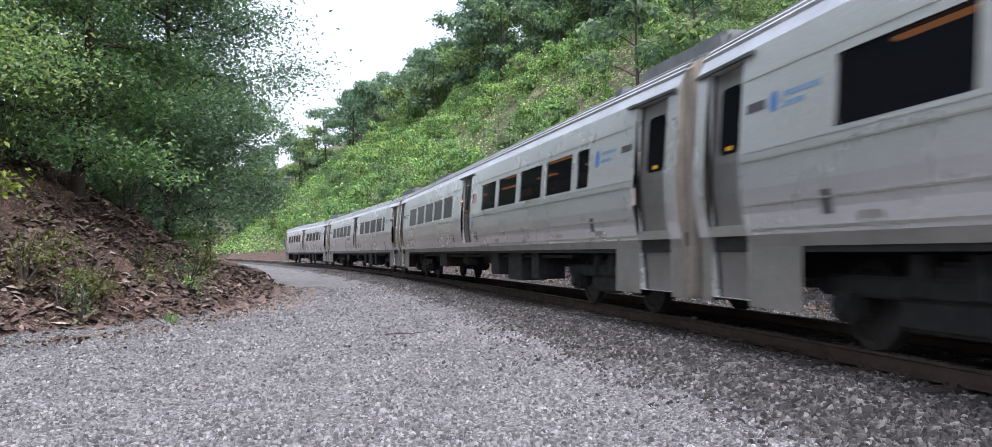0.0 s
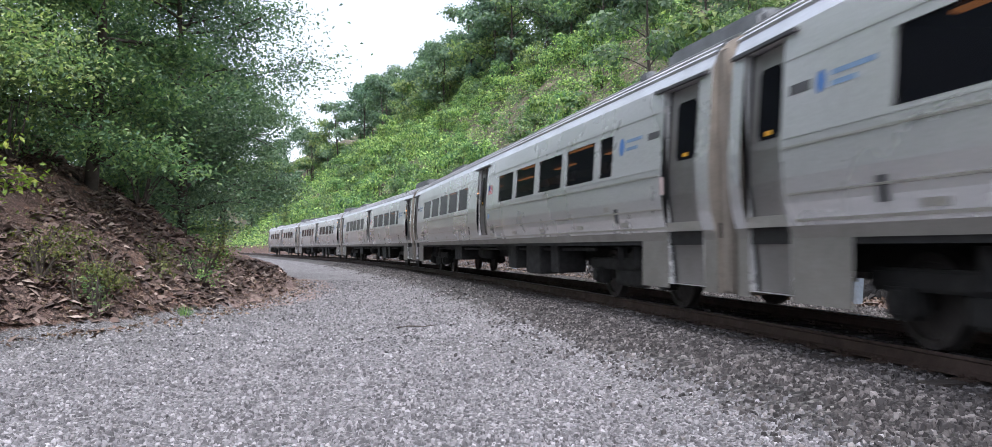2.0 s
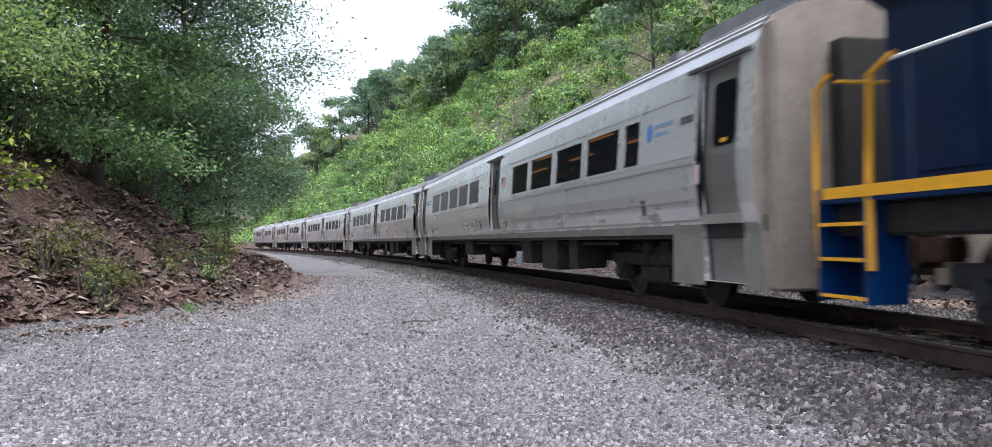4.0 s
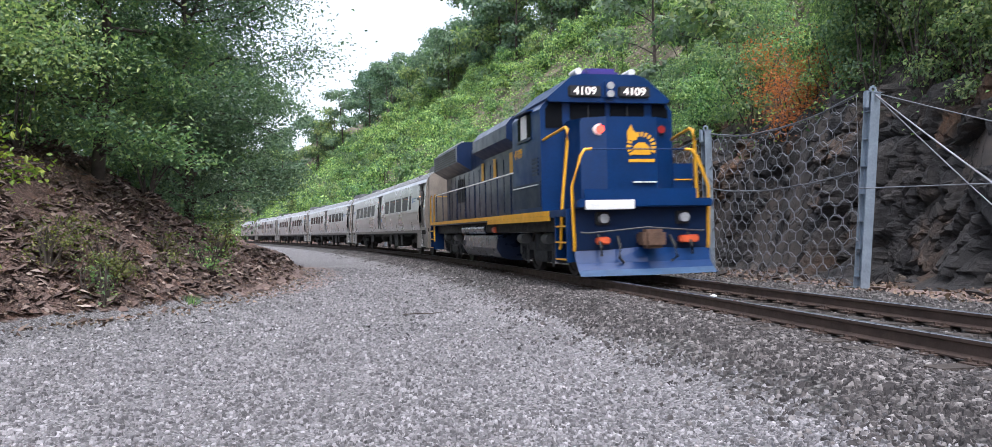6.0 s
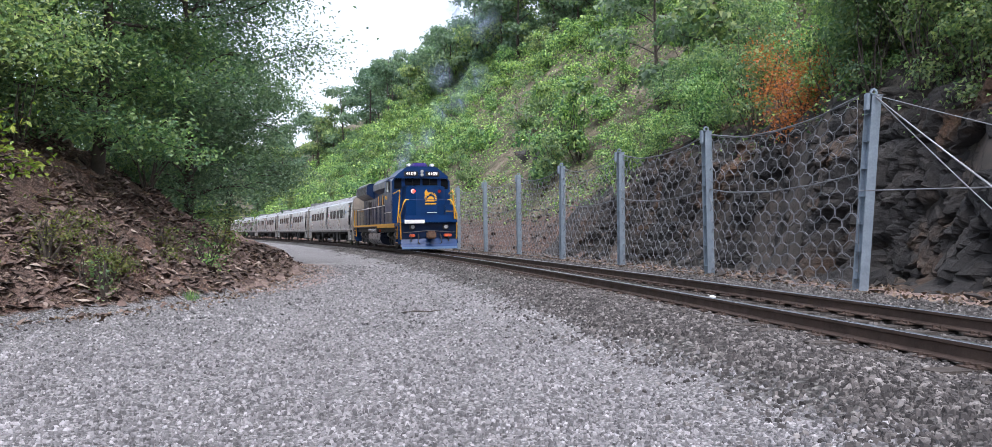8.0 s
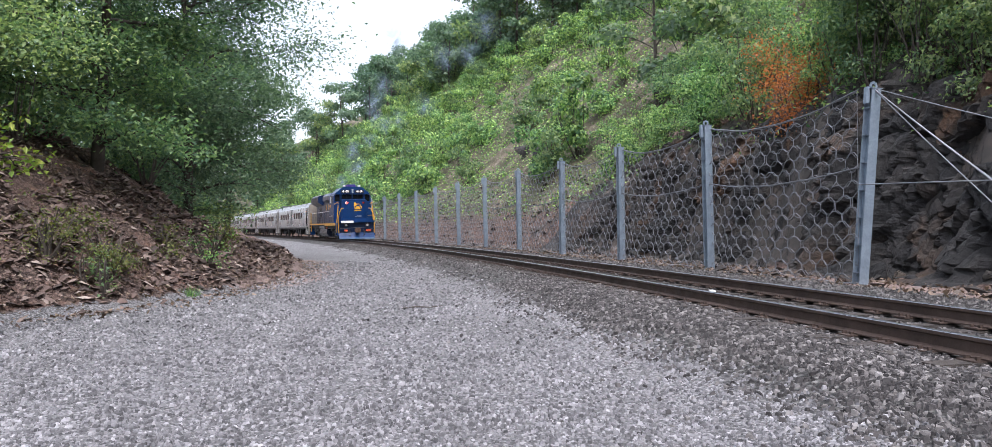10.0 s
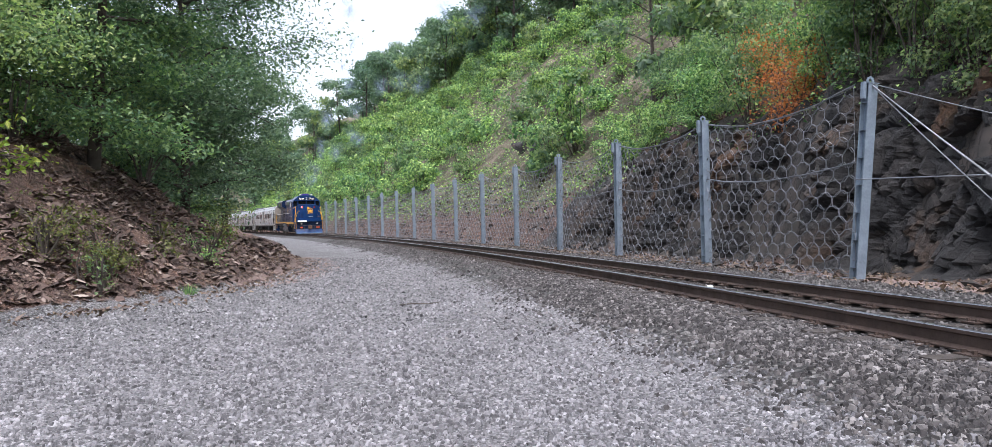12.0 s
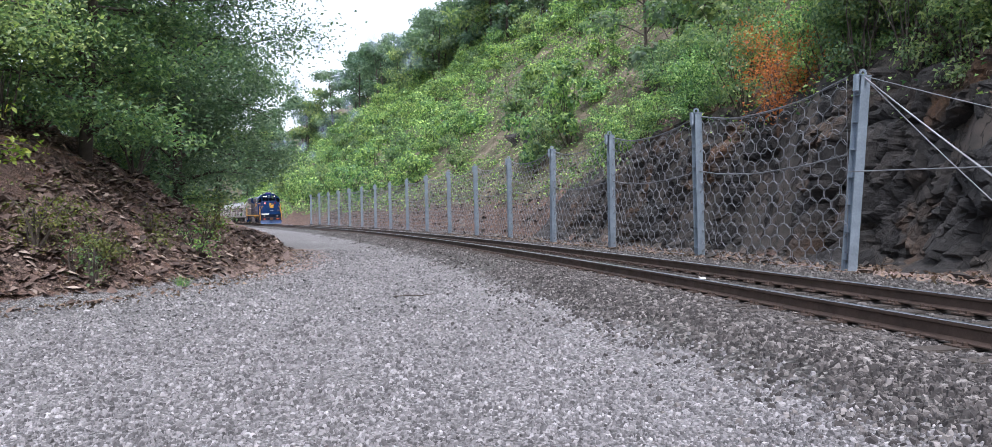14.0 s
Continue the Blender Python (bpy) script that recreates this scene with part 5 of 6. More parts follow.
def near_trees():
    """The trees over the bank."""
    rows = [
        ("maple_tree", 11, (-11.0, 15.5), 10.0, 4.8, 0.06, 28, 74000, 0.06, M_LEAF_DARK, "leafy maple with drooping branches on the bank"),
        ("maple_tree", 12, (-9.6, 18.6), 8.5, 3.0, 0.12, 22, 32000, 0.075, M_LEAF_DARK, "maple leaning out over the brown bank"),
        ("oak_tree", 13, (-9.7, 24.0), 13.0, 3.1, 0.12, 44, 60000, 0.075, M_LEAF_OAK, "tall slender oak with sky showing through its crown"),
        ("oak_tree", 14, (-13.2, 28.5), 15.0, 4.2, 0.15, 28, 30000, 0.12, M_LEAF_OAK, "tall oak behind the bank"),
        ("maple_tree", 15, (-16.0, 22.0), 14.0, 5.0, 0.06, 24, 30000, 0.14, M_LEAF_DARK, "dense maple at the wood's edge"),
        ("maple_tree", 16, (-17.6, 37.0), 10.0, 4.0, 0.03, 22, 20000, 0.15, M_LEAF_DARK, "maple beside the track's far bend"),
        ("oak_tree", 18, (-21.5, 48.0), 10.0, 4.2, 0.03, 22, 14000, 0.2, M_LEAF_OAK, "oak beside the track's far bend"),
        ("maple_tree", 19, (-15.5, 16.5), 13.0, 5.0, 0.05, 24, 26000, 0.14, M_LEAF_DARK, "maple in the wood behind the bank"),
        ("oak_tree", 20, (-27.0, 62.0), 10.0, 4.2, 0.03, 20, 9000, 0.28, M_LEAF_OAK, "oak beside the track's far bend"),
        ("maple_tree", 21, (-18.0, 12.0), 12.0, 5.0, 0.06, 20, 16000, 0.16, M_LEAF_DARK, "maple in the wood behind the bank"),
        ("maple_tree", 22, (-24.0, 22.0), 15.0, 6.0, 0.05, 22, 14000, 0.24, M_LEAF_DARK, "maple deep in the wood"),
        ("maple_tree", 25, (-12.0, 34.0), 8.8, 2.9, 0.34, 28, 26000, 0.1, M_LEAF_OAK, "small maple hanging over the bank's end"),
        ("maple_tree", 26, (-12.4, 28.0), 6.5, 2.3, 0.02, 18, 14000, 0.1, M_LEAF_DARK, "young maple at the bank's end"),
        ("maple_tree", 27, (-17.0, 43.5), 11.5, 3.4, 0.25, 20, 14000, 0.15, M_LEAF_OAK, "maple hanging over the track's far bend"),
        ("young_birch", 23, (-8.5, 10.6), 4.4, 1.5, 0.15, 12, 1500, 0.07, M_LEAF_YELLOW, "young birch with yellowing leaves beside the gravel"),
        ("oak_tree", 24, (-37.0, 85.0), 12.0, 5.0, 0.03, 20, 9000, 0.32, M_LEAF_OAK, "oak where the track bends out of sight"),
    ]
    for name, seed, (x, y), h, sp, bare, nl, leaf_n, ls, mat, label in rows:
        lay = 0.95 if name == "oak_tree" else 0.42
        t = tree(name, seed, h, sp, bare, nl, leaf_n, ls, mat, label=label, layered=lay, droop=0.2 if lay > 0.5 else 0.45, trunk_r=0.06 if h < 5 else 0.16, lean=(0.3 if name == "oak_tree" else 1.0 if y < 36 else -0.8, -0.4))
        t.matrix_basis = pose(x, y, ground_at(x, y))


near_trees()


def shrub_mesh(seed, h, w, n, leaf_size, mat, name="shrub", label="bright green leafy shrub on the slope", full=True):
    rng = np.random.RandomState(seed)
    root = tagged(new(name), label, "shrub", "shrubs on the slope")
    V, F = [], []
    sp = []
    for i in range(9):
        az = rng.uniform(0, 6.283)
        r = w * rng.uniform(0.1, 0.5)
        e = (r * math.cos(az), r * math.sin(az), h * rng.uniform(0.55, 1.0))
        pts, rad = limb(rng, (0, 0, -0.3), e, 0.035, 0.12, 5)
        v, f = tube_arrays(pts, rad, 4)
        o = len(V)
        V.extend(tuple(q) for q in v)
        F.extend(tuple(k + o for k in q) for q in f)
        for g in np.linspace(0.25, 1.05, 7):
            sp.append(np.array([e[0] * g, e[1] * g, -0.3 + (e[2] + 0.3) * g]) + rng.normal(size=3) * 0.16 * w * np.array([1, 1, 0.5]))
    raw("woody_base", V, F, M_BARK, root)
    sp = np.array(sp)
    if full and n > 1000:
        heads = sp[rng.choice(len(sp), 15, replace=False)]
        heads[:, 2] = np.maximum(heads[:, 2], 0.12 * h)
        pos, face_dir = clumps(rng, heads, w * rng.uniform(0.14, 0.27, 15), n)
        LV, LF = leaves(pos, leaf_size, rng, facing=face_dir, small=True)
    else:
        c = sp[rng.randint(0, len(sp), n)] + rng.normal(size=(n, 3)) * np.array([0.12 * w, 0.12 * w, 0.07 * h])
        LV, LF = leaves(c, leaf_size, rng, 0.7, small=True)
    raw("foliage", LV, LF, mat, root)
    return root


def scar(s, u):
    """Where the slope is bare."""
    return (abs((s - 74) - (u - 22) * 1.7) < 1.7 and 18 < u < 28) or (abs((s - 108) - (u - 25) * 1.2) < 1.6 and 23 < u < 27)


def scatter():
    """Shrubs on the slope and trees along its crest."""
    rnd = random.Random(21)
    near = [shrub_mesh(31, 2.2, 2.6, 3000, 0.095, M_LEAF_SHRUB), shrub_mesh(32, 3.0, 2.4, 3000, 0.095, M_LEAF_SHRUB),
            shrub_mesh(33, 1.6, 2.6, 3000, 0.09, M_LEAF_SHRUB), shrub_mesh(34, 3.6, 3.0, 3600, 0.1, M_LEAF_DARK, label="dark green leafy shrub on the slope")]
    far = [shrub_mesh(35, 2.4, 2.7, 1500, 0.165, M_LEAF_SHRUB), shrub_mesh(36, 3.4, 2.3, 1500, 0.165, M_LEAF_SHRUB),
           shrub_mesh(37, 1.7, 2.7, 1400, 0.165, M_LEAF_SHRUB), shrub_mesh(38, 3.6, 2.8, 1600, 0.175, M_LEAF_DARK, label="dark green leafy shrub on the slope")]
    used = set()

    def put(s, u, k, sc):
        m = Matrix.Translation(xyz(s, u, -0.15)) @ pose(0, 0, 0, rnd.uniform(-8, 8), rnd.uniform(-8, 8), rnd.uniform(0, 360))
        kinds = near if s < 34 else far
        if kinds[k] not in used:
            ob = kinds[k]
            used.add(ob)
            ob.matrix_basis = m
        else:
            ob = copy_thing(kinds[k], m)
        ob.scale = (sc, sc, sc * rnd.uniform(0.8, 1.2))

    # over the rock cut
    for i in range(70):
        s = rnd.uniform(-9, 27)
        put(s, 7.6 + 5 * rnd.random() ** 1.5, rnd.choice((0, 1, 2, 3, 3)), rnd.uniform(0.6, 1.05))
    # the dark thicket over the rock beside the end post
    for s, u, sc in ((0.6, 8.0, 1.0), (2.0, 7.7, 0.9), (3.0, 8.5, 1.2), (3.6, 7.5, 0.85), (4.6, 8.0, 1.0), (5.3, 7.4, 0.8), (6.2, 8.1, 1.05), (7.0, 7.5, 0.8), (7.9, 8.2, 1.05), (8.8, 7.6, 0.8), (9.6, 8.4, 1.0), (5.4, 9.2, 1.3), (8.0, 9.4, 1.3)):
        put(s, u, 3, sc)
    count = 0
    while count < 230:
        s = 4 + 175 * rnd.random() ** 1.25
        u = rnd.uniform(8.5, 42)
        if scar(s, u):
            continue
        k = rnd.choices((0, 1, 2, 3), (4, 4, 4, 1.6))[0]
        put(s, u, k, rnd.uniform(0.6, 1.2) * (1.0 + 0.005 * s))
        count += 1
    base = [tree("hill_tree", 41, 13, 5.4, 0.14, 10, 2700, 0.43, M_LEAF_OAK, label="oak of the dark wood along the hill's crest", trunk_r=0.2, round_crown=True),
            tree("hill_tree", 42, 15, 5.0, 0.15, 10, 2700, 0.43, M_LEAF_OAK, label="tall oak of the dark wood along the hill's crest", trunk_r=0.2, round_crown=True),
            tree("hill_tree", 43, 11, 5.2, 0.1, 10, 2700, 0.43, M_LEAF_DARK, label="maple of the wood along the hill's crest", trunk_r=0.18, round_crown=True)]
    first = [True] * 3
    spots = []
    for i in range(34):
        spots.append((rnd.uniform(55, 200), rnd.uniform(38, 47)))
    for i in range(60):
        spots.append((rnd.uniform(40, 270), rnd.uniform(44, 72)))
    for i in range(14):
        spots.append((rnd.uniform(-10, 34), rnd.uniform(14, 34)))
    for i in range(16):
        spots.append((rnd.uniform(215, 300), rnd.uniform(12, 40)))
    for i, (s, u) in enumerate(spots):
        k = i % 3
        sc = rnd.uniform(0.75, 1.2)
        sc = sc * 0.6 if s < 36 else sc * (1 + 0.0012 * s)
        m = Matrix.Translation(xyz(s, u, -0.2)) @ pose(0, 0, 0, 0, 0, rnd.uniform(0, 360))
        ob = base[k] if first[k] else copy_thing(base[k], m)
        if first[k]:
            ob.matrix_basis = m
            first[k] = False
        ob.scale = (sc, sc, sc)
        tagged(ob, group="trees on the hill")


scatter()


# ---- loose ground: undergrowth, stones, rocks ----
def undergrowth():
    rng = np.random.RandomState(5)
    n = 17000
    s = -9 + 260 * rng.rand(n) ** 1.5
    u = rng.uniform(6.8, 44, n)
    keep = np.array([not scar(a, b) for a, b in zip(s, u)]) & (rng.rand(n) < 0.35 + 0.65 * (fbm(s, u, 9.0, 3.3) > -0.2))
    s, u = s[keep], u[keep]
    x, y = su(s, u)
    z = ground_z(s, u)
    k = 14
    c = np.repeat(np.stack([x, y, z], 1), k, 0)
    spread = np.repeat(0.35 + 0.004 * s, k)[:, None]
    c = c + rng.normal(size=c.shape) * spread * np.array([1, 1, 0.45]) + np.array([0, 0, 0.22])
    V, F = leaves(c, 1.0, rng, 0.8, small=True)
    size = np.repeat(np.repeat(0.085 + 0.0016 * s, k), 3)[:, None]
    V = (V - np.repeat(c, 3, 0)) * size + np.repeat(c, 3, 0)
    ob = raw("undergrowth", V, F, M_LEAF_SHRUB)
    tagged(ob, "low green undergrowth covering the hillside", "undergrowth", kind="stuff")


undergrowth()


def stone_heap(name, pts, sizes, mat, seed, flat=0.65, label="", category="stones", parent=None, bedded=False):
    """Angular stones: uneven octahedra, each turned its own way; bedded ones are open below."""
    rng = np.random.RandomState(seed)
    n = len(pts)
    base = np.array([(1, 0, 0), (0, 1, 0), (-1, 0, 0), (0, -1, 0), (0, 0, 1), (0, 0, -1)], float)
    V = base[None] * rng.uniform(0.6, 1.25, (n, 6, 1)) + rng.normal(size=(n, 6, 3)) * 0.16
    V[:, :, 2] *= flat
    a = rng.uniform(0, 6.283, n)
    tx, ty = rng.normal(size=n) * 0.35, rng.normal(size=n) * 0.35
    x = V[:, :, 0] * np.cos(a)[:, None] - V[:, :, 1] * np.sin(a)[:, None]
    y = V[:, :, 0] * np.sin(a)[:, None] + V[:, :, 1] * np.cos(a)[:, None]
    z = V[:, :, 2] + x * tx[:, None] + y * ty[:, None]
    V = np.stack([x, y, z], -1) * np.asarray(sizes)[:, None, None] + np.asarray(pts)[:, None, :]
    tri = np.array([(0, 1, 4), (1, 2, 4), (2, 3, 4), (3, 0, 4), (1, 0, 5), (2, 1, 5), (3, 2, 5), (0, 3, 5)][:4 if bedded else 8])
    if bedded:
        V = V[:, :5]
    F = (tri[None] + (5 if bedded else 6) * np.arange(n)[:, None, None]).reshape(-1, 3)
    ob = raw(name, V.reshape(-1, 3), F, mat, parent)
    return tagged(ob, label, category, kind="stuff")


def crushed_stones(name, pts, sizes, mat, seed, label):
    """Chunky broken stones: four leaning sides and a tilted top, bedded in the ground."""
    rng = np.random.RandomState(seed)
    n = len(pts)
    w = rng.uniform(0, 6.283, n)[:, None] + np.arange(4)[None] * 1.571 + rng.uniform(-0.62, 0.62, (n, 4))
    r = rng.uniform(0.75, 1.2, (n, 4))
    low = np.stack([r * np.cos(w), r * np.sin(w), np.full((n, 4), -0.45)], -1)
    top = np.stack([0.58 * r * np.cos(w), 0.58 * r * np.sin(w), rng.uniform(0.2, 0.9, (n, 4))], -1) + rng.normal(size=(n, 1, 3)) * np.array([0.14, 0.14, 0.0])
    V = np.concatenate([low, top], 1) * np.asarray(sizes)[:, None, None] + np.asarray(pts)[:, None, :]
    quad = np.array([(0, 1, 5, 4), (1, 2, 6, 5), (2, 3, 7, 6), (3, 0, 4, 7), (4, 5, 6, 7)])
    F = (quad[None] + 8 * np.arange(n)[:, None, None]).reshape(-1, 4)
    return tagged(raw(name, V.reshape(-1, 3), F, mat), label, "stones", kind="stuff")


def loose_stones():
    rng = np.random.RandomState(9)
    # ballast beside and between the rails
    n = 52000
    s = -8 + 62 * rng.rand(n) ** 1.9
    u = rng.uniform(-4.0, 3.7, n)
    edge = -2.55 + 0.35 * np.sin(s * 0.9) + 0.3 * np.sin(s * 2.3)
    keep = (u > edge) | (rng.rand(n) < 0.3 * np.exp(np.minimum(u - edge, 0) * 4.0))
    keep &= (np.abs(np.abs(u) - 0.755) > 0.1)
    on_tie = (np.abs(((s + 12) % 0.54) - 0.27) > 0.15) & (np.abs(u) < 1.3)
    keep &= ~on_tie | (rng.rand(n) < 0.12)
    s, u = s[keep], u[keep]
    x, y = su(s, u)
    size = (0.014 + 0.026 * rng.rand(len(s)) ** 1.5) * (1 + 0.012 * np.maximum(s, 0))
    s2 = -7 + 15 * rng.rand(20000)
    u2 = -0.85 - (1.55 + 0.3 * np.sin(s2 * 0.9) + 0.2 * np.sin(s2 * 2.3)) * rng.rand(20000) - 0.35 * rng.exponential(1.0, 20000) * (rng.rand(20000) < 0.25)
    x2, y2 = su(s2, u2)
    s, u, x, y = np.concatenate([s, s2]), np.concatenate([u, u2]), np.concatenate([x, x2]), np.concatenate([y, y2])
    size = np.concatenate([size, 0.015 + 0.028 * rng.rand(20000) ** 1.6])
    pts = np.stack([x, y, ground_z(s, u) + size * 0.15], 1)
    near = s < 8
    crushed_stones("ballast", pts[near], size[near], M_STONE, 3, "grey-brown crushed stone ballast of the track")
    stone_heap("ballast", pts[~near], size[~near], M_STONE, 3, flat=0.9, label="grey-brown crushed stone ballast farther along the track", bedded=True)
    # finer gravel of the yard
    n = 95000
    r = 4.2 + 30 * rng.rand(n) ** 1.8
    az = rng.uniform(-0.6, 0.6, n)
    gx, gy = r * np.sin(az), r * np.cos(az)
    su_ = locate_all(gx, gy)
    keep = (su_[:, 1] < -2.3 - 0.5 * rng.rand(n)) & (bank_distance(gx, gy) < 0.1)
    gx, gy, su_ = gx[keep], gy[keep], su_[keep]
    size = (0.010 + 0.014 * rng.rand(len(gx)) ** 1.4) * (1 + 0.035 * np.hypot(gx, gy))
    pts = np.stack([gx, gy, ground_z(su_[:, 0], su_[:, 1]) + size * 0.1], 1)
    near = np.hypot(gx, gy) < 10.5
    crushed_stones("gravel", pts[near], size[near], M_PEBBLE, 4, "pale grey loose gravel of the yard")
    stone_heap("gravel", pts[~near], size[~near], M_PEBBLE, 4, flat=0.9, label="pale grey loose gravel farther along the yard", bedded=True)
    # shale on the bank
    n = 60000
    x = rng.uniform(-17, -5.5, n)
    y = rng.uniform(9, 36, n)
    d = bank_distance(x, y)
    keep = (d > -0.25) & (d < 5.5) & (rng.rand(n) < np.where(d < 0.2, 0.4, 1.0))
    x, y = x[keep], y[keep]
    su_ = locate_all(x, y)
    size = 0.022 + 0.12 * rng.rand(len(x)) ** 3.5
    stone_heap("shale", np.stack([x, y, ground_z(su_[:, 0], su_[:, 1]) + size * 0.12], 1), size, M_SHALE, 5, flat=0.4, label="broken reddish-brown shale on the bank", bedded=True)
    # talus behind the fence
    n = 6500
    s = rng.uniform(-12, 100, n)
    u = rng.uniform(3.6, 10.5, n)
    keep = (s > 18) | (u < 5.8)
    s, u = s[keep], u[keep]
    x, y = su(s, u)
    size = (0.03 + 0.16 * rng.rand(len(s)) ** 3) * (1 + 0.006 * np.maximum(s, 0))
    stone_heap("talus", np.stack([x, y, ground_z(s, u) + size * 0.12], 1), size, M_TALUS, 6, flat=0.55, label="fallen grey and brown stones behind the fence")


def leaf_litter():
    """Dry brown leaves on the bank, over the rock and along the foot of the face."""
    rng = np.random.RandomState(19)
    x, y = rng.uniform(-16, -5.2, 26000), rng.uniform(9, 34, 26000)
    d = bank_distance(x, y)
    keep = (d > -1.2 * rng.rand(26000) ** 3) & (d < 5.5)
    x, y = x[keep], y[keep]
    su_ = locate_all(x, y)
    s2, u2 = rng.uniform(-9, 6, 7000), rng.uniform(6.7, 9.5, 7000)
    s3, u3 = rng.uniform(-10, 40, 4500), rng.uniform(3.2, 5.4, 4500)
    s, u = np.concatenate([su_[:, 0], s2, s3]), np.concatenate([su_[:, 1], u2, u3])
    x, y = su(s, u)
    V, F = leaves(np.stack([x, y, ground_z(s, u) + 0.035], 1), 0.075, rng, 0.9, small=True)
    tagged(raw("leaf_litter", V, F, M_LITTER), "dry brown fallen leaves on the bank and rock", "leaves", kind="stuff")


M_LITTER = leafy("leaf_litter", (0.07, 0.042, 0.032), (0.14, 0.085, 0.065), (0.27, 0.19, 0.155), 0.1)
leaf_litter()
M_TALUS = stones("fallen_stone", [(0.0, (0.035, 0.03, 0.028)), (0.5, (0.085, 0.068, 0.058)), (0.8, (0.13, 0.10, 0.085)), (1.0, (0.2, 0.18, 0.17))])
loose_stones()


def cells(px, pz, size, rng):
    """Broken blocks on a face: each place's block number, and how far it lies from the joint."""
    gx, gz = np.arange(px.min() - size, px.max() + size, size), np.arange(pz.min() - size, pz.max() + size, size)
    cx, cz = [g.ravel() + rng.uniform(-0.48, 0.48, g.size) * size for g in np.meshgrid(gx, gz)]
    who, gap = np.empty(px.size, int), np.empty(px.size)
    for part_ in np.array_split(np.arange(px.size), 1 + px.size // 3000):
        d = np.hypot(px.ravel()[part_, None] - cx, pz.ravel()[part_, None] - cz)
        two = np.argpartition(d, 1, 1)[:, :2]
        a, b = np.take_along_axis(d, two, 1).T
        who[part_] = np.where(a < b, two[:, 0], two[:, 1])
        gap[part_] = np.abs(a - b)
    return who.reshape(px.shape), gap.reshape(px.shape), cx, cz


def cliff():
    """The rock cut: a jointed face of uneven blocks, loose blocks set into it, crags up the slope."""
    root = tagged(new("rock_cut"), "dark broken rock face beside the track", "rock face", kind="structure")
    rng = np.random.RandomState(14)
    us = np.linspace(5.0, 8.6, 90)
    rows = {k: np.maximum.accumulate(ground_z(np.full(90, k / 4), us)) for k in range(-44, 125)}
    # the face, taken from the ground's own profile
    sv = np.arange(-10.5, 29.0, 0.075)
    zv = np.linspace(-0.35, 4.3, 66)
    S, Z = np.meshgrid(sv, zv, indexing="ij")
    U = np.empty_like(S)
    topz = np.empty_like(sv)
    for k, s in enumerate(sv):
        r0 = math.floor(s * 4)
        f = s * 4 - r0
        zg = rows[r0] * (1 - f) + rows[r0 + 1] * f
        topz[k] = min(zg[-22], 4.3)
        Z[k] = -0.35 + (zv + 0.35) / 4.65 * (topz[k] + 0.35)
        U[k] = np.interp(Z[k], zg, us)
    px = S + 0.1 * fbm(S, Z, 1.7, 31.0, 3)
    pz = Z * 0.72 + 0.08 * fbm(S, Z, 1.5, 32.0, 3) + 0.08 * S
    out = 0.05 * fbm(S, Z, 1.1, 33.0)
    tone = np.zeros_like(S)
    for size, deep, tilt, share in ((1.1, 0.28, 0.1, 0.5), (0.62, 0.15, 0.2, 0.35), (0.27, 0.075, 0.3, 0.25)):
        who, gap, cx, cz = cells(px, pz, size, rng)
        n = len(cx)
        off, tx, tz, tn = rng.uniform(-1, 1, n) * deep, rng.normal(size=n) * tilt, rng.normal(size=n) * tilt, rng.rand(n)
        out = out + off[who] + tx[who] * (px - cx[who]) + tz[who] * (pz - cz[who]) - deep * 0.55 * (1 - smooth(0.0, 0.13 * size, gap))
        tone = tone + share * tn[who]
    # a bulging outcrop behind the first bay of the fence, a recess beside it
    out = out + 0.55 * np.exp(-((S - 7.3) / 1.6) ** 2) * smooth(3.6, 2.2, Z) - 0.45 * np.exp(-((S - 10.2) / 1.0) ** 2)
    out = np.clip(out, -0.8, 1.0) * smooth(0, 0.3, (topz[:, None] - Z) + 0.12) * (1 - smooth(20, 28.5, S))
    U = np.maximum(U - 0.12 - out, 4.45)
    X, Y = su(S, U)
    ns, nz = S.shape
    i = np.arange(ns * nz).reshape(ns, nz)
    F = np.stack([i[:-1, :-1], i[:-1, 1:], i[1:, 1:], i[1:, :-1]], -1).reshape(-1, 4)
    face = raw("rock_face", np.stack([X, Y, Z + 0.04 * out], -1).reshape(-1, 3), F, M_FACE, root)
    a = face.data.attributes.new("tone", "FLOAT", "POINT")
    a.data.foreach_set("value", tone.astype(np.float32).ravel())
    # loose blocks with worn corners
    meshes = []
    for k in range(9):
        bm = bmesh.new()
        for _ in range(15):
            p = rng.uniform(-1, 1, 3)
            p = p / max(np.abs(p).max(), 0.4) * rng.uniform(0.75, 1.0)
            bm.verts.new(p)
        r = bmesh.ops.convex_hull(bm, input=bm.verts)
        loose = [g for g in r["geom_interior"] if isinstance(g, bmesh.types.BMVert)]
        bmesh.ops.delete(bm, geom=loose, context="VERTS")
        bmesh.ops.subdivide_edges(bm, edges=bm.edges[:], cuts=1, use_grid_fill=True)
        for v in bm.verts:
            v.co = v.co * (0.92 + 0.16 * noise.noise(v.co * 1.7 + Vector((k, 0, 0))))
        bmesh.ops.triangulate(bm, faces=bm.faces[:])
        me = bpy.data.meshes.new("rock")
        bm.to_mesh(me)
        bm.free()
        me.materials.append(M_BOULDER)
        meshes.append(me)
    for k in range(150):
        s = rng.uniform(-9, 27)
        zg = rows[int(round(s * 4))]
        z = rng.uniform(-0.25, max(zg[-20], 0.6)) if k % 3 else -0.2
        u = float(np.interp(z, zg, us)) - (0.0 if k % 3 else 0.45 * rng.rand())
        x, y = su(s, u)
        ob = new("rock", meshes[k % 9])
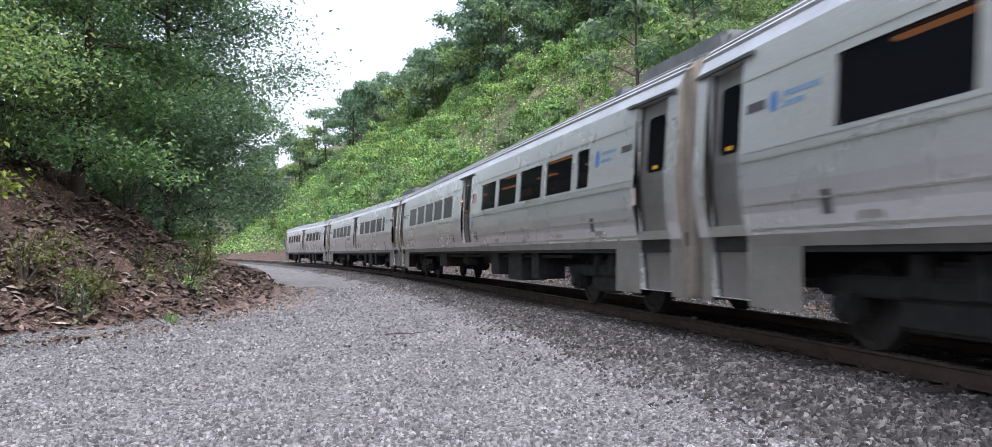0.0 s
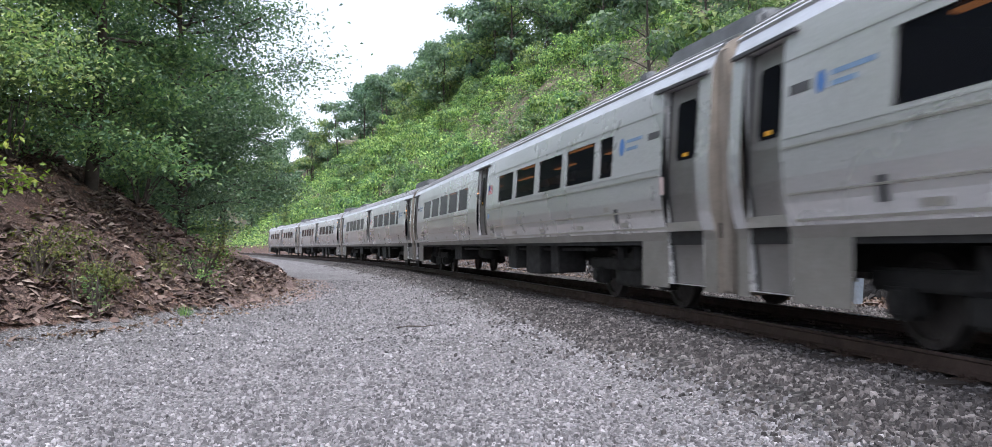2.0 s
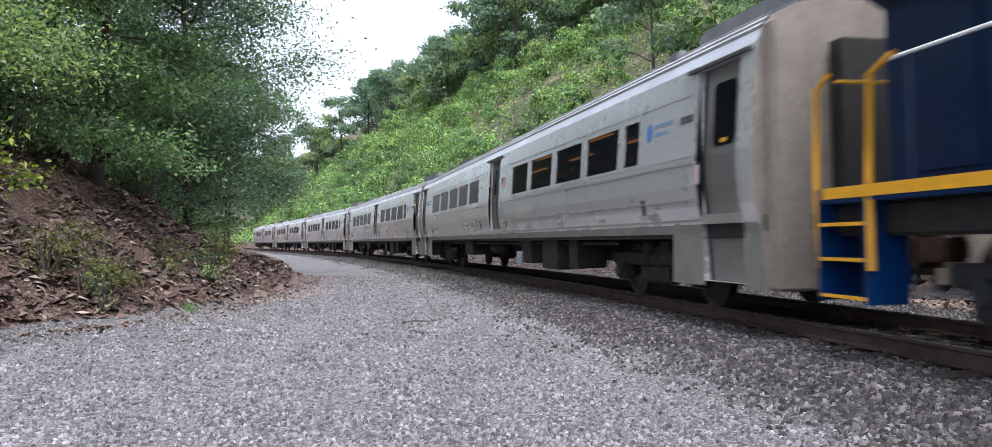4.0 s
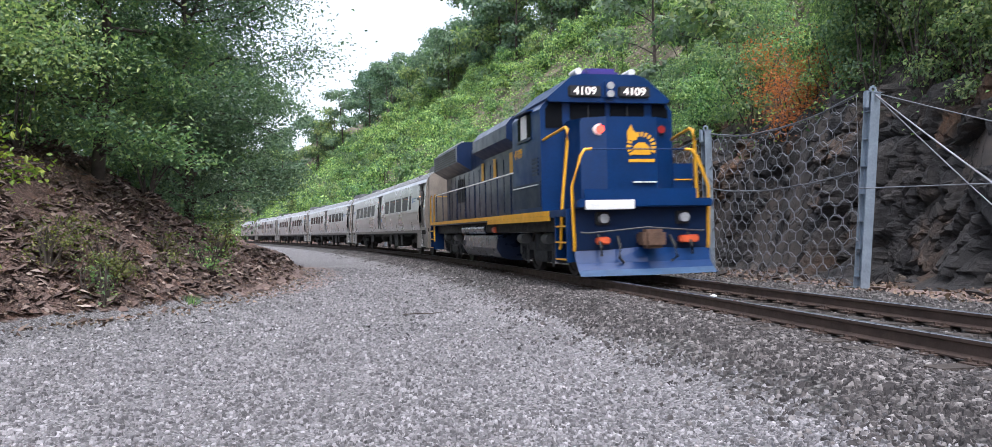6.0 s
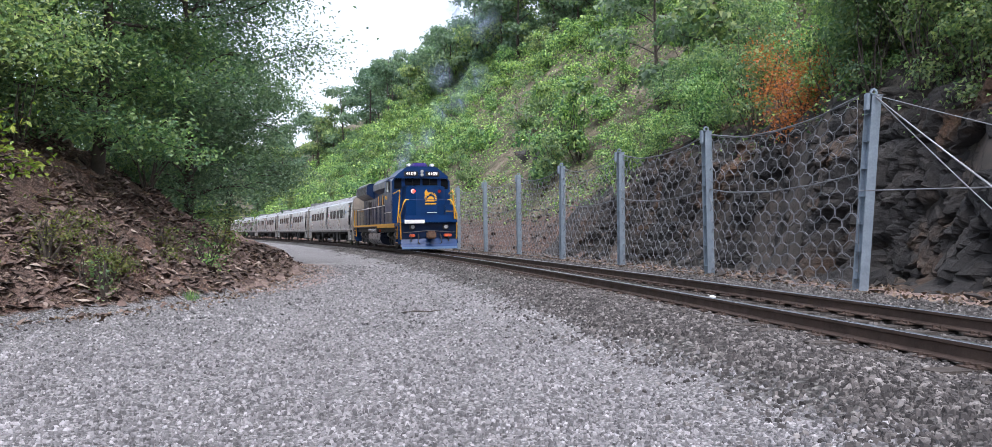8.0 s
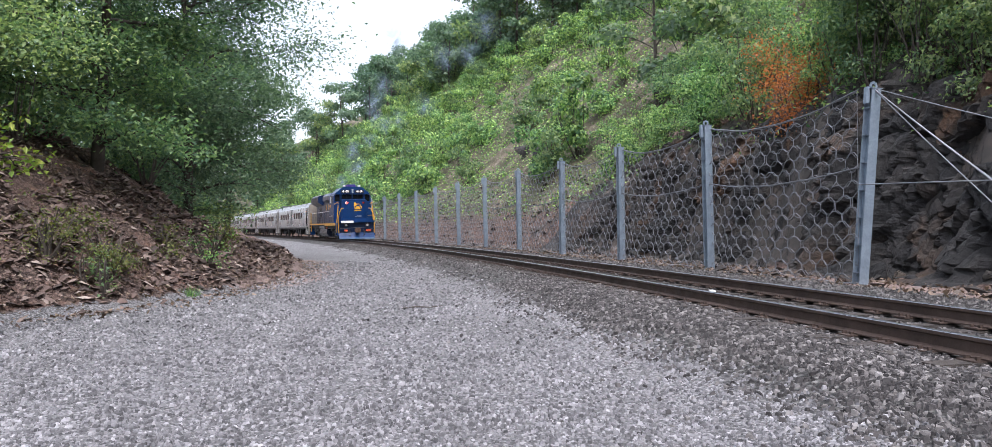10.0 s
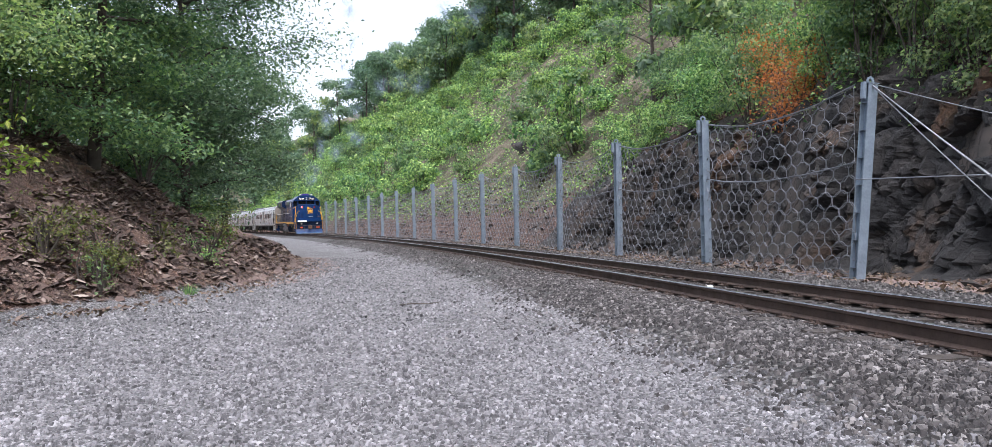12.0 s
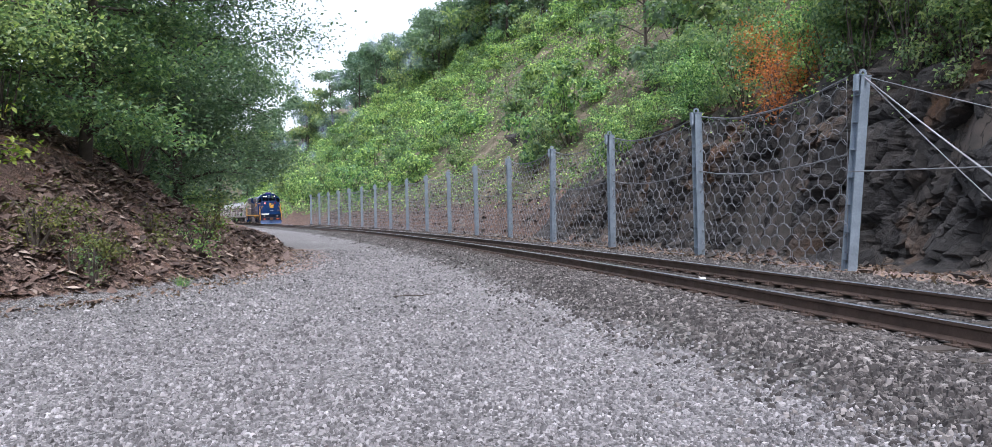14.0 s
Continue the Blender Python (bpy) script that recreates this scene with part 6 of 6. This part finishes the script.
        ob.parent = root
        w = 0.10 + 0.26 * rng.rand() ** 2
        ob.matrix_basis = Matrix.Translation((float(x), float(y), z)) @ pose(0, 0, 0, rng.uniform(-25, 25), rng.uniform(-25, 25), math.degrees(float(np.interp(s, LS, LA))) + rng.uniform(-30, 30))
        ob.scale = (w * 0.75, w * rng.uniform(0.9, 1.5), w * rng.uniform(0.7, 1.3))
    # pale and dark crags up the slope
    for (s, u, dz, w) in ((33.5, 14.6, 0.3, 0.7), (34.0, 15.4, 0.9, 0.6), (33.2, 15.0, 0.0, 0.8), (44.0, 12.5, 0.1, 0.9), (45.5, 13.2, 0.3, 0.8), (47.0, 12.4, 0.0, 1.0), (43.0, 13.4, 0.2, 0.7), (52.0, 13.0, 0.1, 0.8)):
        x, y = su(s, u)
        ob = new("rock", meshes[int(s * 10) % 9])
        ob.parent = root
        ob.matrix_basis = Matrix.Translation((float(x), float(y), float(ground_z(s, u)) + dz)) @ pose(0, 0, 0, 10, -12, s * 40)
        ob.scale = (w * 0.8, w, w * 1.2)


cliff()


def small_plants():
    def low(name, seed, x, y, h, w, n, leaf, mat, label, dz=0.0):
        ob = shrub_mesh(seed, h, w, n, leaf, mat, name, label)
        ob.matrix_basis = pose(x, y, ground_at(x, y) + dz)
        ob["group"] = "plants on the bank"
        return ob

    low("bush", 51, -7.35, 14.6, 1.0, 1.5, 1500, 0.05, M_LEAF_OLIVE, "sparse olive-green bush at the foot of the bank")
    low("bush", 52, -7.9, 13.7, 0.8, 1.3, 900, 0.05, M_LEAF_OLIVE, "sparse olive-green bush on the bank")
    low("sapling", 53, -7.1, 14.0, 0.75, 0.7, 260, 0.06, M_LEAF_DARK, "small green sapling at the foot of the bank")
    low("fern", 54, -7.0, 18.6, 0.7, 1.2, 500, 0.06, M_LEAF_SHRUB, "green fern on the bank")
    low("fern", 55, -7.6, 20.8, 0.6, 1.3, 700, 0.06, M_LEAF_OLIVE, "olive-green weeds on the bank's end")
    low("fern", 56, -8.4, 22.8, 0.6, 1.4, 800, 0.07, M_LEAF_DARK, "green weeds on the bank's end")
    low("fern", 57, -7.5, 17.4, 0.5, 0.9, 300, 0.06, M_LEAF_OLIVE, "olive-green weeds on the bank")
    low("bush", 58, -9.2, 20.4, 1.6, 1.8, 1300, 0.07, M_LEAF_DARK, "dark bush under the trees")
    low("bush", 59, -10.2, 16.6, 1.3, 1.8, 1300, 0.07, M_LEAF_DARK, "dark bush under the trees")
    # the dead bush over the rock
    x, y, z = xyz(11.9, 7.7)
    ob = shrub_mesh(61, 3.1, 2.9, 5200, 0.065, M_LEAF_DEAD, "dead_bush", "orange dead bush hanging over the rock face", False)
    ob.matrix_basis = pose(x, y, z - 0.4, -6, 0, 40)
    # a tuft of grass
    rng = np.random.RandomState(71)
    n = 160
    a = rng.uniform(0, 6.283, n)
    r0 = rng.uniform(0, 0.12, n)
    h = rng.uniform(0.12, 0.3, n)
    bx, by = r0 * np.cos(a), r0 * np.sin(a)
    V = np.stack([np.stack([bx - 0.006, by, 0 * h - 0.03], 1), np.stack([bx + 0.006, by, 0 * h - 0.03], 1), np.stack([bx * 2.4, by * 2.4, h], 1)], 1).reshape(-1, 3)
    gob = raw("grass_tuft", V, np.arange(n * 3).reshape(n, 3), M_LEAF_SHRUB)
    gob.matrix_basis = pose(-6.35, 16.0, ground_at(-6.35, 16.0))
    tagged(gob, "tuft of bright green grass at the gravel's edge", "grass", kind="stuff")
    # fallen twig on the gravel
    x, y = -1.45, 13.7
    z = ground_at(x, y)
    tw = tube("fallen_stick", [(x - 0.32, y - 0.1, z + 0.02), (x - 0.1, y + 0.02, z + 0.035), (x + 0.15, y - 0.03, z + 0.03), (x + 0.36, y + 0.06, z + 0.05)], [0.014, 0.013, 0.010, 0.006], M_BARK, None, 6)
    tagged(tw, "thin dry stick lying on the gravel", "stick")
    # pale stone between the rails
    p = on_track(3.2, 0.15, -0.16)
    bm = bmesh.new()
    bmesh.ops.create_icosphere(bm, subdivisions=2, radius=0.045)
    for v in bm.verts:
        v.co = Vector((v.co.x * 1.3, v.co.y, v.co.z * 0.7)) * (1 + 0.15 * noise.noise(v.co * 12))
    st = part("pale_stone", bm, M_WHITE, None, "", True)
    st.location = p
    tagged(st, "single white stone lying between the rails", "stone")


M_LEAF_OLIVE = leafy("leaf_olive", (0.07, 0.085, 0.03), (0.11, 0.13, 0.04), (0.17, 0.17, 0.05))
small_plants()


# ---- exhaust smoke: thin sheets of haze that rise from the stack ----
def smoke_material():
    m, n, l, b = nodes_of("exhaust_haze")
    tc = n.new("ShaderNodeTexCoord").outputs["Object"]
    ln = n.new("ShaderNodeVectorMath")
    ln.operation = "LENGTH"
    l.new(tc, ln.inputs[0])
    fall = ramp(n, l, ln.outputs["Value"], [(0.0, 0.5), (0.5, 0.24), (0.95, 0.0)])
    puff = ramp(n, l, noise_tex(n, l, 2.2, 4.0, 0.6, tc), [(0.36, 0.05), (0.7, 1.0)])
    alpha = mix(n, l, 1.0, fall, puff, "MULTIPLY")
    b.inputs["Base Color"].default_value = (0.26, 0.33, 0.43, 1)
    b.inputs["Roughness"].default_value = 1.0
    b.inputs["Specular IOR Level"].default_value = 0.0
    l.new(alpha, b.inputs["Alpha"])
    return m


def smoke_puff():
    """Two crossing, bulging sheets a metre across."""
    bm = bmesh.new()
    for turn in (20, 110):
        r = bmesh.ops.create_grid(bm, x_segments=8, y_segments=8, size=1.0)
        for v in r["verts"]:
            p = Vector((v.co.x, 0.22 * noise.noise(Vector((v.co.x * 1.7, v.co.y * 1.7, turn))), v.co.y))
            v.co = pose(0, 0, 0, 0, 0, turn) @ p
    me = bpy.data.meshes.new("exhaust_puff")
    for f in bm.faces:
        f.smooth = True
    bm.to_mesh(me)
    bm.free()
    me.materials.append(M_SMOKE)
    return me


M_SMOKE = smoke_material()
PUFFS = []
_me = smoke_puff()
for _k in range(26):
    _ob = new("exhaust_puff", _me)
    _ob.visible_shadow = False
    _ob.scale = (0.82, 0.82, 0.82)
    tagged(_ob, "thin bluish-grey puff of diesel exhaust drifting upwards", "smoke", "exhaust puffs")
    PUFFS.append(_ob)


# ---- what moves ----
CARS = make_cars()
LOCO = locomotive()


def travelled(t):
    """Metres along the track of the coupling behind the locomotive."""
    return -51.5853 + t * (12.7900 + t * (-0.07034 + t * 0.004562))


def body_pose(s_mid, half):
    """A body on two trucks: a chord of the curve, leaning with the track."""
    a = Vector(on_track(s_mid - half, 0, 0))
    b = Vector(on_track(s_mid + half, 0, 0))
    mid = (a + b) / 2
    yaw = math.degrees(math.atan2(b.y - a.y, b.x - a.x))
    return Matrix.Translation(mid) @ pose(0, 0, 0, 0, 0, yaw) @ pose(0, 0, 0, -math.degrees(CANT))


def motions():
    times = [i * 0.25 for i in range(57)]
    for k, car in enumerate(CARS):
        # the first car leads, four lengths farther on
        mid = CAR_L * (4 - k) + CAR_L / 2
        walk(car, [(t, body_pose(travelled(t) + mid, 9.1)) for t in times])
    walk(LOCO, [(t, body_pose(travelled(t) - 9.27, 5.3)) for t in times])
    # each puff rides inside the hood until it leaves the stack
    for k, puff in enumerate(PUFFS):
        t0 = 5.8 + 0.22 * k
        rnd = random.Random(100 + k)
        wx, wy, up = rnd.uniform(-0.9, 0.5), rnd.uniform(-0.5, 0.9), rnd.uniform(0.6, 1.2)
        stack = Vector((2.55, 0, 2.4))
        rows = []
        for t in [i * 0.25 for i in range(57)]:
            if t <= t0:
                p = body_pose(travelled(t) - 9.27, 5.3) @ stack
            else:
                q = body_pose(travelled(t0) - 9.27, 5.3) @ stack
                a = t - t0
                p = q + Vector((wx * a - 0.25 * a, 1.6 * (1 - math.exp(-a)) + wy * a, 3.5 * (1 - math.exp(-2.2 * a)) + up * a))
            rows.append((t, Matrix.Translation(p) @ pose(0, 0, 0, 0, 0, 8 * max(t - t0, 0) + 50 * k)))
        walk(puff, rows)
    fine = [i / 15 for i in range(211)]
    for w, place, r in WHEELS:
        walk(w, [(t, pose(*place) @ pose(0, 0, 0, 0, math.degrees((travelled(t)) / r), 0)) for t in fine])


motions()
